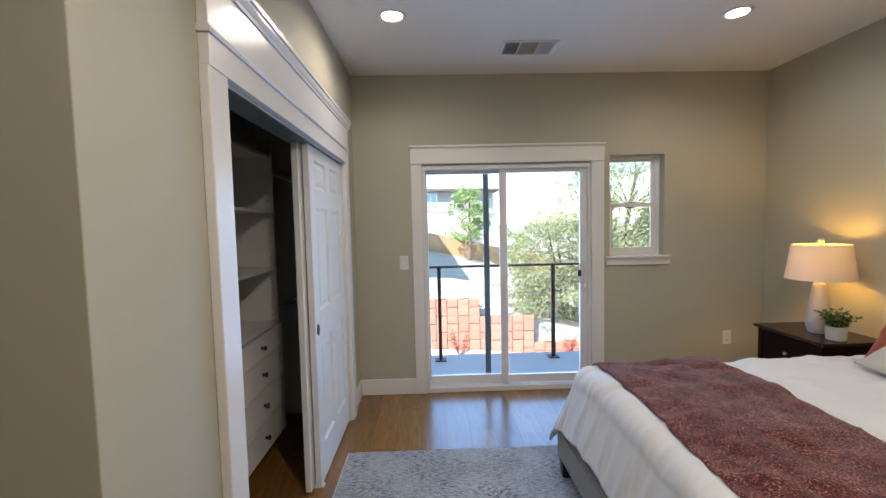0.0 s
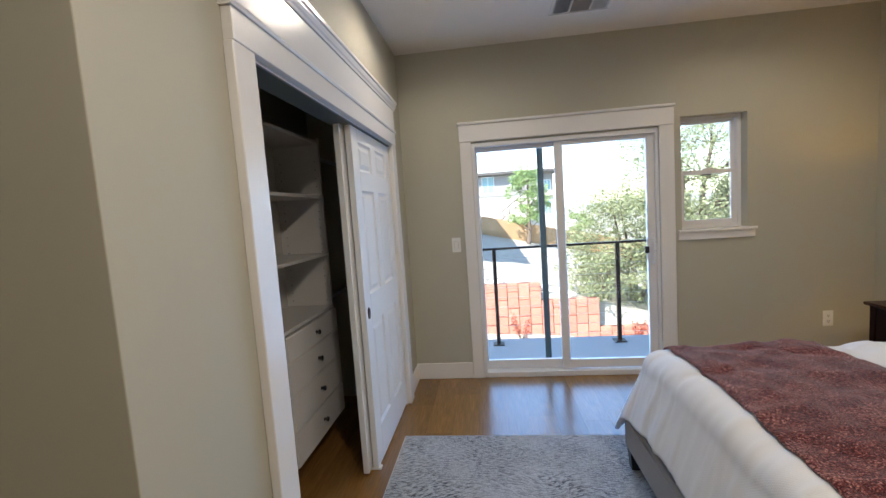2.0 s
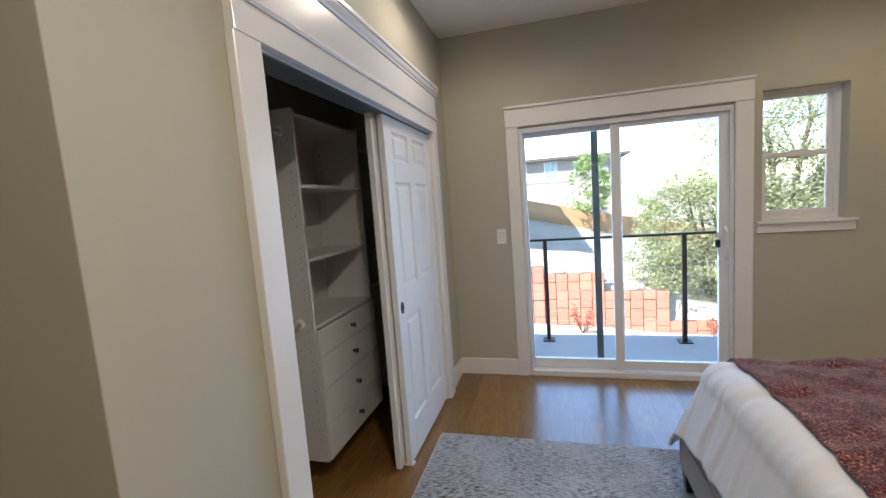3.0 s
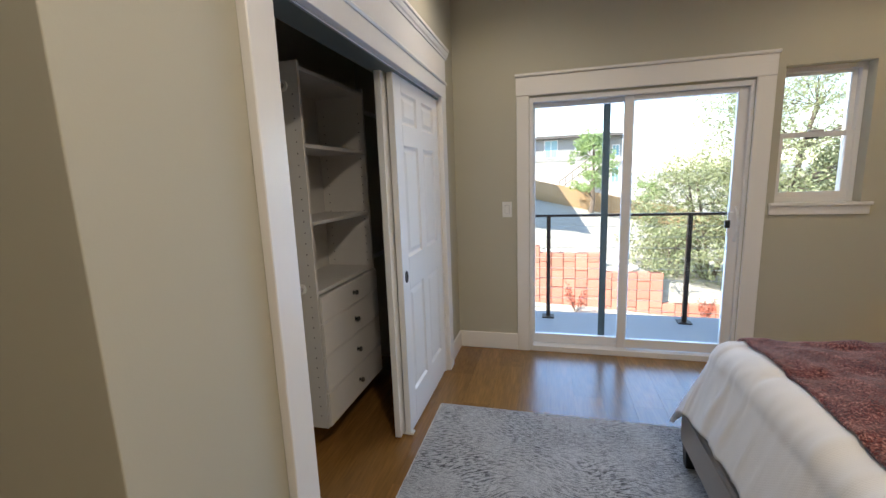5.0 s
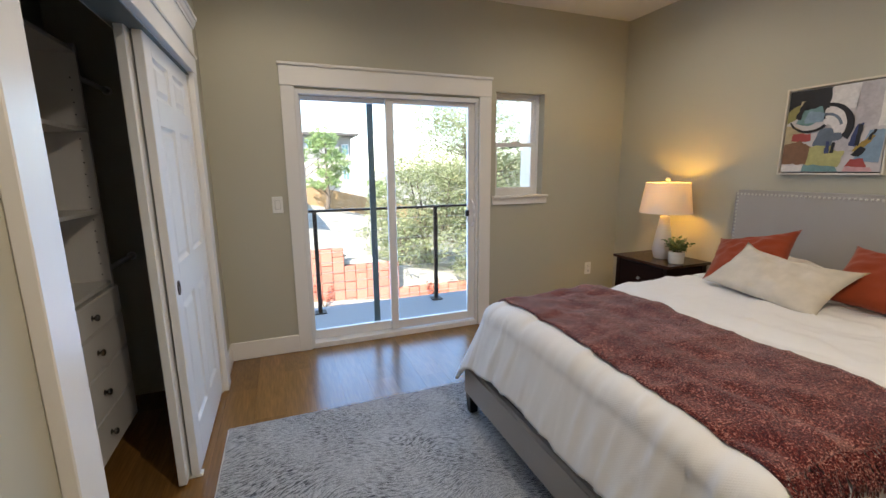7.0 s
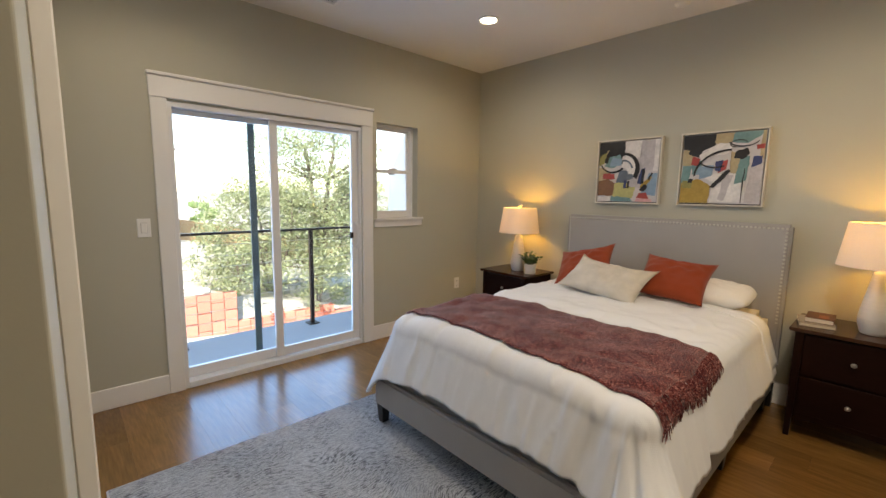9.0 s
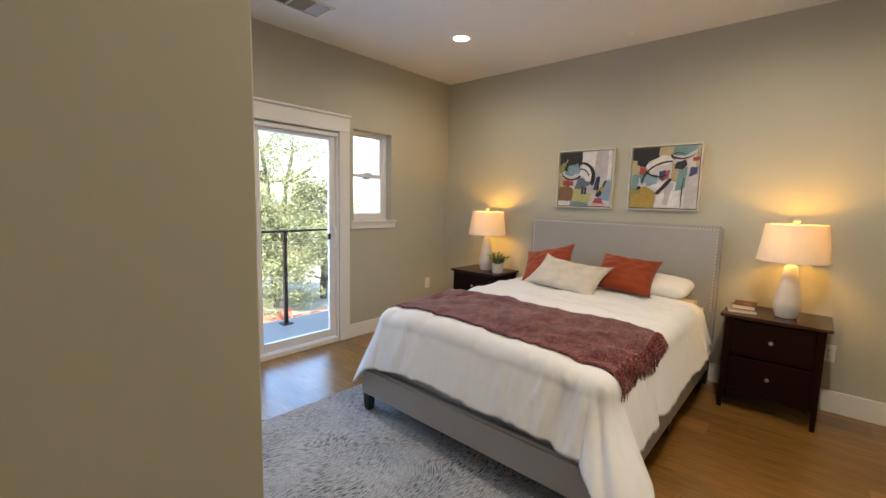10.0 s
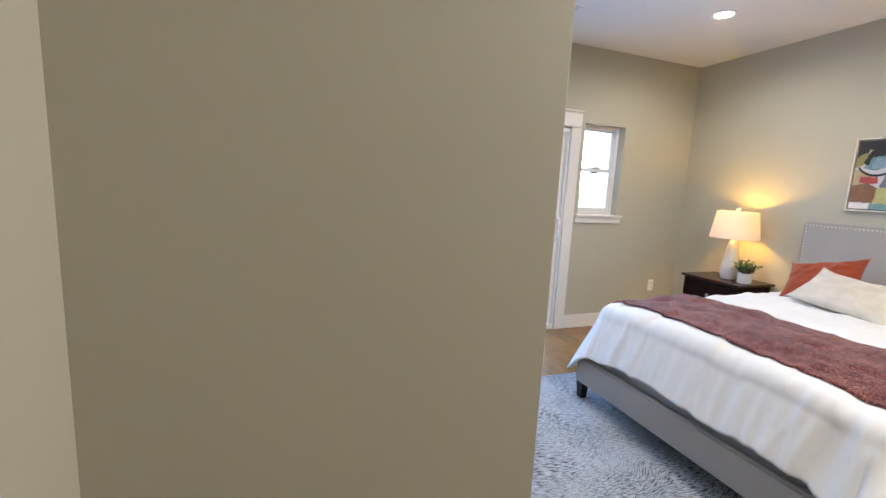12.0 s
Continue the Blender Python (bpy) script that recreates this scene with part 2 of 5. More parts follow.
PAGES = mat("book_pages", (0.68, 0.62, 0.50), 0.9, grain=0.15, gscale=400)
FRAMEMETAL = mat("champagne_frame", (0.72, 0.66, 0.56), 0.4, 0.4, vary=0.05)
CANVAS = mat("canvas_ground", (0.55, 0.52, 0.52), 0.7, vary=0.08, scale=10, bump=0.15, bscale=300)
CONCRETE = mat("balcony_concrete", (0.33, 0.35, 0.37), 0.8, vary=0.08, scale=3, grain=0.08, gscale=50, bump=0.1)
STUCCO = mat("white_stucco", (0.74, 0.72, 0.72), 0.9, vary=0.04, bump=0.3, bscale=60)
SIDING = mat("grey_siding", (0.30, 0.29, 0.28), 0.8, vary=0.06, coords="Object")
CREAM = mat("cream_stucco", (0.50, 0.47, 0.43), 0.9, vary=0.06, scale=0.5)
ROOF = mat("roof_fascia", (0.10, 0.09, 0.085), 0.8)
PANE = mat("far_pane", (0.20, 0.36, 0.42), 0.1, vary=0.1)
BLOCK = mat("red_block", (0.44, 0.18, 0.125), 0.9, vary=0.12, scale=1.5, grain=0.15, gscale=14, per_object=0.10, bump=0.4, bscale=25)
BLOCKJOINT = mat("block_joint", (0.13, 0.055, 0.042), 0.95)
DIRT = mat("dry_ground", (0.36, 0.33, 0.275), 0.95, vary=0.3, scale=0.9, grain=0.35, gscale=5)
# distance haze is put into the hills' pale blue-grey colour
BACKHILL = mat("hazed_hill", (0.40, 0.43, 0.44), 0.95, vary=0.2, scale=0.02)
FENCEWOOD = mat("fence_cedar", (0.36, 0.23, 0.12), 0.85, vary=0.12, scale=1.2, grain=0.12, gscale=6, stretch=(1, 1, 0.1))
BARK = mat("bark", (0.13, 0.10, 0.08), 0.95, vary=0.2, scale=8)
ROCK = mat("pale_rock", (0.55, 0.52, 0.48), 0.95, vary=0.15)


def leaf_mat(name, c0, c1):
    m = mat(name, c0, 0.55, spec=0.3)
    nt = m.node_tree
    b = nt.nodes["Principled BSDF"]
    g = nt.nodes.new("ShaderNodeNewGeometry")
    mx = nt.nodes.new("ShaderNodeMix")
    mx.data_type = "RGBA"
    mx.inputs["A"].default_value = (*c0, 1)
    mx.inputs["B"].default_value = (*c1, 1)
    nt.links.new(g.outputs["Random Per Island"], mx.inputs["Factor"])
    nt.links.new(mx.outputs["Result"], b.inputs["Base Color"])
    tl = nt.nodes.new("ShaderNodeBsdfTranslucent")
    nt.links.new(mx.outputs["Result"], tl.inputs["Color"])
    ms = nt.nodes.new("ShaderNodeMixShader")
    ms.inputs[0].default_value = 0.45
    nt.links.new(b.outputs[0], ms.inputs[1])
    nt.links.new(tl.outputs[0], ms.inputs[2])
    nt.links.new(ms.outputs[0], nt.nodes["Material Output"].inputs["Surface"])
    return m


OAKLEAF = leaf_mat("olive_leaves", (0.17, 0.20, 0.09), (0.38, 0.40, 0.24))
GREENLEAF = leaf_mat("green_leaves", (0.20, 0.30, 0.10), (0.38, 0.47, 0.22))
REDLEAF = leaf_mat("red_leaves", (0.30, 0.05, 0.035), (0.42, 0.13, 0.08))


# ---- mesh helpers ----
def root_of(ob):
    while ob.parent:
        ob = ob.parent
    return ob


def thing(name, base, label, category, group="", kind=""):
    ob = new(name)
    ob.location = base
    ob.empty_display_size = 0.1
    return tagged(ob, label, category, group, kind)


def part(name, bm, material, parent=None, label="", smooth=False):
    """Links a bmesh, drawn in world places, as one mesh under a thing or part."""
    me = bpy.data.meshes.new(name)
    if parent:
        bm.transform(Matrix.Translation(-root_of(parent).location))
    if smooth:
        for f in bm.faces:
            f.smooth = True
    bm.to_mesh(me)
    bm.free()
    me.materials.append(material)
    ob = new(name, me)
    if parent:
        ob.parent = parent
    return tagged(ob, label)


def solid(name, bm, material, label, category, group="", kind="", smooth=False):
    """A thing or a piece of the setting that is one mesh."""
    return tagged(part(name, bm, material, None, "", smooth), label, category, group, kind)


def box(bm, x0, y0, z0, x1, y1, z1, bev=0.0, seg=1):
    m = Matrix.Translation(((x0 + x1) / 2, (y0 + y1) / 2, (z0 + z1) / 2)) @ Matrix.Diagonal((abs(x1 - x0), abs(y1 - y0), abs(z1 - z0), 1))
    v = bmesh.ops.create_cube(bm, size=1, matrix=m)["verts"]
    if bev:
        bmesh.ops.bevel(bm, geom=list({e for w in v for e in w.link_edges}), offset=bev, segments=seg, affect="EDGES", clamp_overlap=True)
    return bm


def boxes(*rows, bev=0.0, seg=1):
    bm = bmesh.new()
    for r in rows:
        box(bm, *r, bev=bev, seg=seg)
    return bm


def lathe(bm, profile, centre, seg=32, wobble=0.0):
    cx, cy, cz = centre
    rings = []
    for r, z in profile:
        rings.append([bm.verts.new((cx + r * math.cos(2 * math.pi * i / seg), cy + r * math.sin(2 * math.pi * i / seg), cz + z)) for i in range(seg)])
    for a, b in zip(rings, rings[1:]):
        for i in range(seg):
            j = (i + 1) % seg
            bm.faces.new((a[i], a[j], b[j], b[i]))
    return bm


def tube(bm, p0, p1, r0, r1=None, seg=8):
    p0, p1 = Vector(p0), Vector(p1)
    r1 = r0 if r1 is None else r1
    q = (p1 - p0).to_track_quat("Z", "Y").to_matrix()
    ends = []
    for p, r in ((p0, r0), (p1, r1)):
        ends.append([bm.verts.new(p + q @ Vector((r * math.cos(2 * math.pi * i / seg), r * math.sin(2 * math.pi * i / seg), 0))) for i in range(seg)])
    for i in range(seg):
        j = (i + 1) % seg
        bm.faces.new((ends[0][i], ends[0][j], ends[1][j], ends[1][i]))
    bm.faces.new(ends[0][::-1])
    bm.faces.new(ends[1])
    return bm


def prism(bm, profile, axis, a, b):
    """Extrudes a closed 2D outline along 'x' (outline in y, z) or 'y' (outline in x, z)."""
    def at(p, s):
        return (s, p[0], p[1]) if axis == "x" else (p[0], s, p[1])
    va = [bm.verts.new(at(p, a)) for p in profile]
    vb = [bm.verts.new(at(p, b)) for p in profile]
    n = len(profile)
    for i in range(n):
        j = (i + 1) % n
        bm.faces.new((va[i], va[j], vb[j], vb[i]))
    bm.faces.new(va[::-1])
    bm.faces.new(vb)
    bmesh.ops.recalc_face_normals(bm, faces=bm.faces)
    return bm


# ---- shell of the room ----
T = 0.16
solid("floor", boxes((XC - 0.1, YB, -0.2, XR + T, YF + T, -0.012)), SUBFLOOR, "wood plank floor on a dark underlay", "floor", kind="structure")
solid("ceiling", boxes((XC - 0.3, YB - T, CEIL, XR + T, YF + T, CEIL + 0.2)), CEILING, "smooth white painted ceiling", "ceiling", kind="structure")
DX0, DX1, DZ1 = -0.212, 1.32, 2.078      # sliding door opening
WX0, WX1, WZ0, WZ1 = 1.490, 1.996, 1.222, 2.147   # small window opening
solid("wall_north", boxes(
    (XC - 0.26, YF, -0.2, DX0, YF + T, CEIL), (DX0, YF, DZ1, DX1, YF + T, CEIL), (DX1, YF, -0.2, WX0, YF + T, CEIL),
    (WX0, YF, -0.2, WX1, YF + T, WZ0), (WX0, YF, WZ1, WX1, YF + T, CEIL), (WX1, YF, -0.2, XR + T, YF + T, CEIL),
    (DX0, YF, -0.2, DX1, YF + T, 0.0)), WALL, "sage greige painted wall with the sliding door and window", "wall", kind="structure")
solid("wall_east", boxes((XR, YB, -0.2, XR + T, YF, CEIL)), WALL, "sage greige painted wall behind the bed", "wall", kind="structure")
solid("wall_south", boxes((XB - T, YB - T, -0.2, XR + T, YB, CEIL)), WALL, "plain greige painted wall", "wall", kind="structure")
solid("wall_hall", boxes((XB - T, YB, -0.2, XB, YN + 0.11, CEIL)), WALL, "plain greige painted wall of the entry", "wall", kind="structure")
CY0, CY1, CZ1 = 1.467, 3.335, 2.046       # closet opening
bm = bmesh.new()
WT = 0.115
box(bm, XL - WT, YN, -0.2, XL, CY0, CEIL)
for e in [e for e in bm.edges if all(abs(v.co.x - XL) < 1e-4 and abs(v.co.y - YN) < 1e-4 for v in e.verts)]:
    bmesh.ops.bevel(bm, geom=[e], offset=0.003, segments=3, affect="EDGES", profile=0.5)
box(bm, XL - WT, CY0, CZ1, XL, CY1, CEIL)
box(bm, XL - WT, CY1, -0.2, XL, YF, CEIL)
solid("wall_closet", bm, WALL, "greige painted closet wall with a rounded outer corner", "wall", kind="structure")
solid("wall_near", boxes((XB, YN, -0.2, XL - WT, YN + 0.11, CEIL)), WALL, "greige painted side wall of the closet", "wall", kind="structure")
solid("wall_closet_back", boxes((XC - 0.1, YN + 0.11, -0.2, XC, YF, CEIL)), WALL, "plain painted back wall of the closet", "wall", kind="structure")
solid("wall_closet_end", boxes((XC, 3.50, -0.2, XL - WT, 3.60, CEIL)), WALL, "plain painted end wall of the closet", "wall", kind="structure")


# ---- trim ----
def baseboard(name, rows):
    bm = bmesh.new()
    for r in rows:
        box(bm, *r, bev=0.004)
    return solid(name, bm, TRIM, "tall flat white painted baseboard", "baseboard", kind="structure")


BH, BT = 0.145, 0.015
baseboard("baseboard", [(XL, YF - BT, 0, -0.310, YF, BH)])
baseboard("baseboard", [(1.434, YF - BT, 0, XR, YF, BH)])
baseboard("baseboard", [(XR - BT, YB, 0, XR, YF - BT, BH + 0.015)])
baseboard("baseboard", [(XL, 3.45, 0, XL + BT, YF - BT, BH)])

# casing of the sliding door
door_trim = thing("trim", (0.56, YF, 0), "white painted casing and header round the sliding door", "trim", kind="structure")
part("casing", boxes((-0.310, YF - 0.019, 0, DX0, YF, 2.090), bev=0.003), TRIM, door_trim)
part("casing", boxes((DX1, YF - 0.019, 0, 1.434, YF, 2.090), bev=0.003), TRIM, door_trim)
part("header", boxes((-0.314, YF - 0.024, 2.0905, 1.434, YF, 2.230), bev=0.003), TRIM, door_trim)
part("cap", boxes((-0.322, YF - 0.040, 2.2305, 1.442, YF, 2.254), bev=0.006), TRIM, door_trim)

# casing of the closet
clo = thing("trim", (XL, 2.4, 0), "white painted closet casing with a moulded header", "trim", kind="structure")
part("casing", boxes((XL, 1.350, 0, CT + 0.02, CY0, 2.046), bev=0.003), TRIM, clo)
part("casing", boxes((XL, CY1, 0, CT + 0.02, 3.447, 2.046), bev=0.003), TRIM, clo)
part("header", boxes((XL, 1.354, 2.0465, CT + 0.022, 3.447, 2.142), bev=0.002), TRIM, clo)
bm = bmesh.new()
prism(bm, [(XL, 2.1425), (CT + 0.028, 2.1425), (CT + 0.033, 2.152), (CT + 0.028, 2.162), (XL, 2.162)], "y", 1.346, 3.457)
part("bead", bm, TRIM, clo)
part("frieze", boxes((XL, 1.354, 2.1625, CT + 0.022, 3.447, 2.318), bev=0.002), TRIM, clo)
bm = bmesh.new()
prism(bm, [(XL, 2.3185), (CT + 0.028, 2.3185), (CT + 0.030, 2.330), (CT + 0.037, 2.338), (CT + 0.042, 2.352), (CT + 0.042, 2.362),
           (CT + 0.050, 2.366), (CT + 0.050, 2.384), (XL, 2.384)], "y", 1.336, 3.47)
part("crown", bm, TRIM, clo)
part("jamb", boxes((XL - WT, CY0, 0, XL, CY0 + 0.014, CZ1), (XL - WT, CY1 - 0.014, 0, XL, CY1, CZ1), (XL - WT, CY0 + 0.014, CZ1 - 0.014, XL, CY1 - 0.014, CZ1)), TRIM, clo)
part("door_track", boxes((XL - 0.105, CY0 + 0.0145, CZ1 - 0.020, XL + 0.010, CY1 - 0.0145, CZ1 - 0.0145)), SCREENMETAL, clo, "metal sliding door track")


# ---- sliding closet doors ----
def panel_door(x_face, y0, y1, z0, z1, thick, label, pull):
    ob = thing("sliding_closet_door", (x_face, (y0 + y1) / 2, z0), label, "closet door", "closet doors")
    w = y1 - y0
    st, mid = 0.115, 0.10
    rails = [(z0, z0 + 0.213), (z0 + 0.847, z0 + 1.03), (z0 + 1.653, z0 + 1.765), (z1 - 0.08, z1)]
    bm = bmesh.new()
    xb = x_face - thick
    box(bm, xb, y0, z0, x_face, y0 + st, z1, bev=0.003)
    box(bm, xb, y1 - st, z0, x_face, y1, z1, bev=0.003)
    ym = (y0 + y1) / 2
    for a, b in rails:
        box(bm, xb, y0 + st, a, x_face, y1 - st, b)
    for (a0, a1), (b0, b1) in zip(rails, rails[1:]):
        box(bm, xb, ym - mid / 2, a1, x_face, ym + mid / 2, b0)
    part("door_frame", bm, DOORPAINT, ob)
    for (a0, a1), (b0, b1) in zip(rails, rails[1:]):
        for pa, pb in ((y0 + st, ym - mid / 2), (ym + mid / 2, y1 - st)):
            bm = bmesh.new()
            d, e = 0.012, 0.045
            loops = []
            for inset, xx in ((0.0, x_face - 0.001), (0.012, x_face - d), (0.022, x_face - d), (e, x_face - 0.002)):
                loops.append([bm.verts.new((xx, yy, zz)) for yy, zz in ((pa + inset, a1 + inset), (pb - inset, a1 + inset), (pb - inset, b0 - inset), (pa + inset, b0 - inset))])
            for l0, l1 in zip(loops, loops[1:]):
                for i in range(4):
                    j = (i + 1) % 4
                    bm.faces.new((l0[i], l0[j], l1[j], l1[i]))
            bm.faces.new(loops[-1])
            part("raised_panel", bm, DOORPAINT, ob)
    if pull:
        bm = bmesh.new()
        lathe(bm, [(0.0, 0.001), (0.018, 0.001), (0.019, 0.004), (0.027, 0.005), (0.028, 0.0)], (0, 0, 0), 20)
        bm.transform(Matrix.Translation((x_face, y0 + 0.055, z0 + 0.93)) @ Matrix.Rotation(radians(90), 4, "Y") @ Matrix.Diagonal((1.25, 0.75, 1, 1)))
        part("finger_pull", bm, DARKMETAL, ob, "dark recessed metal finger pull")
    return ob


panel_door(CT - 0.018, 2.472, 3.322, 0.015, 2.030, 0.035, "white six-panel sliding closet door pushed half open", True)
panel_door(CT - 0.062, 2.415, 3.245, 0.015, 2.030, 0.035, "white six-panel closet door stacked behind the front one", False)
bm = bmesh.new()
box(bm, CT - 0.10, 2.475, 0.0, CT - 0.008, 2.515, 0.014, bev=0.002)
solid("floor_guide", bm, PLASTIC, "small clear plastic floor guide under the sliding doors", "door guide")


# ---- closet organiser ----
def closet_unit():
    xf, xb, y0, y1 = -1.190, XC + 0.004, 2.188, 2.902
    ob = thing("closet_organizer", (xf, 2.545, 0.18), "white melamine closet organizer with shelves and four drawers", "closet organizer")
    for y in (y0, y1 - 0.018):
        part("side_panel", boxes((xb, y, 0.178, xf, y + 0.018, 2.05), bev=0.001), MELAMINE, ob)
        bm = bmesh.new()
        for face in (y - 0.0008, y + 0.0188):
            for xx in (xf - 0.035, xb + 0.05):
                z = 0.25
                while z < 1.95:
                    v = [bm.verts.new((xx + 0.0035 * math.cos(k * math.pi / 4), face, z + 0.0035 * math.sin(k * math.pi / 4))) for k in range(8)]
                    bm.faces.new(v)
                    z += 0.055
        tagged(part("pin_holes", bm, SLOT_SHADE, ob, "rows of dark shelf pin holes"), kind="stuff")
    part("back_panel", boxes((xb, y0 + 0.018, 0.178, xb + 0.006, y1 - 0.018, 2.05)), MELAMINE, ob)
    for z in (2.010, 1.655, 1.272, 0.912):
        part("shelf", boxes((xb + 0.006, y0 + 0.0185, z, xf - 0.004, y1 - 0.0185, z + 0.019), bev=0.001), MELAMINE, ob)
    zs = [0.185, 0.382, 0.582, 0.764, 0.908]
    for a, b in zip(zs, zs[1:]):
        dr = part("drawer", boxes((xf - 0.30, y0 + 0.022, a + 0.01, xf - 0.002, y1 - 0.022, b - 0.01)), MELAMINE, ob)
        part("drawer_front", boxes((xf - 0.001, y0 + 0.004, a + 0.002, xf + 0.018, y1 - 0.004, b - 0.002), bev=0.005, seg=2), MELAMINE, dr)
        bm = bmesh.new()
        lathe(bm, [(0.0, 0.028), (0.012, 0.026), (0.016, 0.020), (0.013, 0.013), (0.006, 0.009), (0.006, 0.002), (0.013, 0.0)], (0, 0, 0), 18)
        bm.transform(Matrix.Translation((xf + 0.018, (y0 + y1) / 2 + 0.008, (a + b) / 2)) @ Matrix.Rotation(radians(90), 4, "Y"))
        part("knob", bm, DARKNICKEL, dr, "round dark nickel knob", smooth=True)
    return ob


closet_unit()
for y0, y1 in ((2.903, 3.498), (YN + 0.113, 2.187)):
    for z in (1.94, 0.95):
        rod = thing("closet_rod", (-1.27, y0, z), "white oval hanging rod in the closet", "closet rod", "closet rods")
        part("rod", tube(bmesh.new(), (-1.27, y0, z), (-1.27, y1, z), 0.014, seg=12), MELAMINE, rod, smooth=True)
        for yy, d in ((y0, 1), (y1, -1)):
            part("rod_cup", tube(bmesh.new(), (-1.27, yy + 0.0, z), (-1.27, yy + d * 0.012, z), 0.026, seg=14), PLASTIC, rod)


# ---- sliding glass door ----
def sash(ob, x0, x1, z0, z1, y, d, stile_l, stile_r, rail_t, rail_b, material=VINYL):
    s = part("door_panel", boxes((x0, y, z0, x0 + stile_l, y + d, z1), (x1 - stile_r, y, z0, x1, y + d, z1),
                                 (x0 + stile_l, y, z0, x1 - stile_r, y + d, z0 + rail_b), (x0 + stile_l, y, z1 - rail_t, x1 - stile_r, y + d, z1), bev=0.003), material, ob)
    g = part("pane", boxes((x0 + stile_l - 0.004, y + d / 2 - 0.003, z0 + rail_b - 0.004, x1 - stile_r + 0.004, y + d / 2 + 0.003, z1 - rail_t + 0.004)), GLASS, s, "clear glass pane")
    g.visible_shadow = False
    return s


slider = thing("door_1", (0.56, YF + 0.08, 0.0), "white vinyl sliding glass door, closed, to the balcony", "sliding door", kind="structure")
FX0, FX1, FZ1 = DX0 + 0.001, DX1 - 0.001, DZ1 - 0.001
part("door_frame", boxes((FX0, YF + 0.004, 0.0, FX0 + 0.028, YF + 0.158, FZ1), (FX1 - 0.022, YF + 0.004, 0.0, FX1, YF + 0.158, FZ1),
                         (FX0 + 0.028, YF + 0.004, 2.041, FX1 - 0.022, YF + 0.158, FZ1), bev=0.002), VINYL, slider)
part("threshold", boxes((FX0 + 0.028, YF - 0.006, 0.0, FX1 - 0.022, YF + 0.17, 0.045), bev=0.002), VINYL, slider)
active = sash(slider, 0.487, FX1 - 0.022, 0.055, 2.0405, YF + 0.034, 0.035, 0.063, 0.066, 0.036, 0.078)
sash(slider, FX0 + 0.0285, 0.565, 0.05, 2.0405, YF + 0.074, 0.035, 0.014, 0.045, 0.036, 0.078)
hx = FX1 - 0.022 - 0.066
bm = boxes((hx - 0.012, YF + 0.020, 0.985, hx + 0.022, YF + 0.034, 1.165), bev=0.005)
hb = part("handle", bm, VINYL, active, "white pull handle with a black latch")
bm = bmesh.new()
pts = [(hx + 0.036, YF + 0.022, 0.95), (hx + 0.036, YF - 0.020, 1.0), (hx + 0.036, YF - 0.028, 1.075), (hx + 0.036, YF - 0.020, 1.15), (hx + 0.036, YF + 0.022, 1.2)]
for p, q in zip(pts, pts[1:]):
    tube(bm, p, q, 0.010, seg=10)
part("pull", bm, VINYL, active, "white D-shaped pull", smooth=True)
part("latch", boxes((hx - 0.03, YF + 0.012, 1.045, hx + 0.004, YF + 0.034, 1.105), bev=0.006), BLACKPLASTIC, active, "black plastic latch")
screen = thing("screen_door", (0.8, YF + 0.15, 0.05), "dark aluminium sliding screen door frame outside the glass", "screen door")
for r in ((0.352, 0.405), (1.288, 1.297)):
    part("stile", boxes((r[0], YF + 0.142, 0.047, r[1], YF + 0.157, 2.040), bev=0.002), SCREENMETAL, screen)
part("rail", boxes((0.405, YF + 0.142, 0.047, 1.288, YF + 0.157, 0.075)), SCREENMETAL, screen)
part("rail", boxes((0.405, YF + 0.142, 2.015, 1.288, YF + 0.157, 2.040)), SCREENMETAL, screen)

# ---- small window ----
win = thing("window_1", (1.75, YF + 0.1, WZ0), "small white single-hung vinyl window with a painted sill", "window", kind="structure")
y0, y1 = YF + 0.085, YF + 0.155
part("window_frame", boxes((WX0, y0, WZ0 + 0.004, WX0 + 0.032, y1, WZ1), (WX1 - 0.032, y0, WZ0 + 0.004, WX1, y1, WZ1),
                           (WX0 + 0.032, y0, WZ1 - 0.032, WX1 - 0.032, y1, WZ1), (WX0 + 0.032, y0, WZ0 + 0.004, WX1 - 0.032, y1, WZ0 + 0.036), bev=0.002), VINYL, win)
MEET = 1.693
lower = part("lower_sash", boxes((WX0 + 0.032, y0 + 0.008, WZ0 + 0.036, WX0 + 0.062, y0 + 0.034, MEET + 0.018), (WX1 - 0.072, y0 + 0.008, WZ0 + 0.036, WX1 - 0.032, y0 + 0.034, MEET + 0.018),
                                 (WX0 + 0.062, y0 + 0.008, WZ0 + 0.036, WX1 - 0.072, y0 + 0.034, WZ0 + 0.075), (WX0 + 0.062, y0 + 0.008, MEET - 0.018, WX1 - 0.072, y0 + 0.034, MEET + 0.018), bev=0.002), VINYL, win)
upper = part("upper_sash", boxes((WX0 + 0.032, y0 + 0.036, MEET - 0.012, WX0 + 0.052, y0 + 0.062, WZ1 - 0.032), (WX1 - 0.062, y0 + 0.036, MEET - 0.012, WX1 - 0.032, y0 + 0.062, WZ1 - 0.032),
                                 (WX0 + 0.052, y0 + 0.036, WZ1 - 0.052, WX1 - 0.062, y0 + 0.062, WZ1 - 0.032), (WX0 + 0.052, y0 + 0.036, MEET - 0.012, WX1 - 0.062, y0 + 0.062, MEET + 0.012), bev=0.002), VINYL, win)
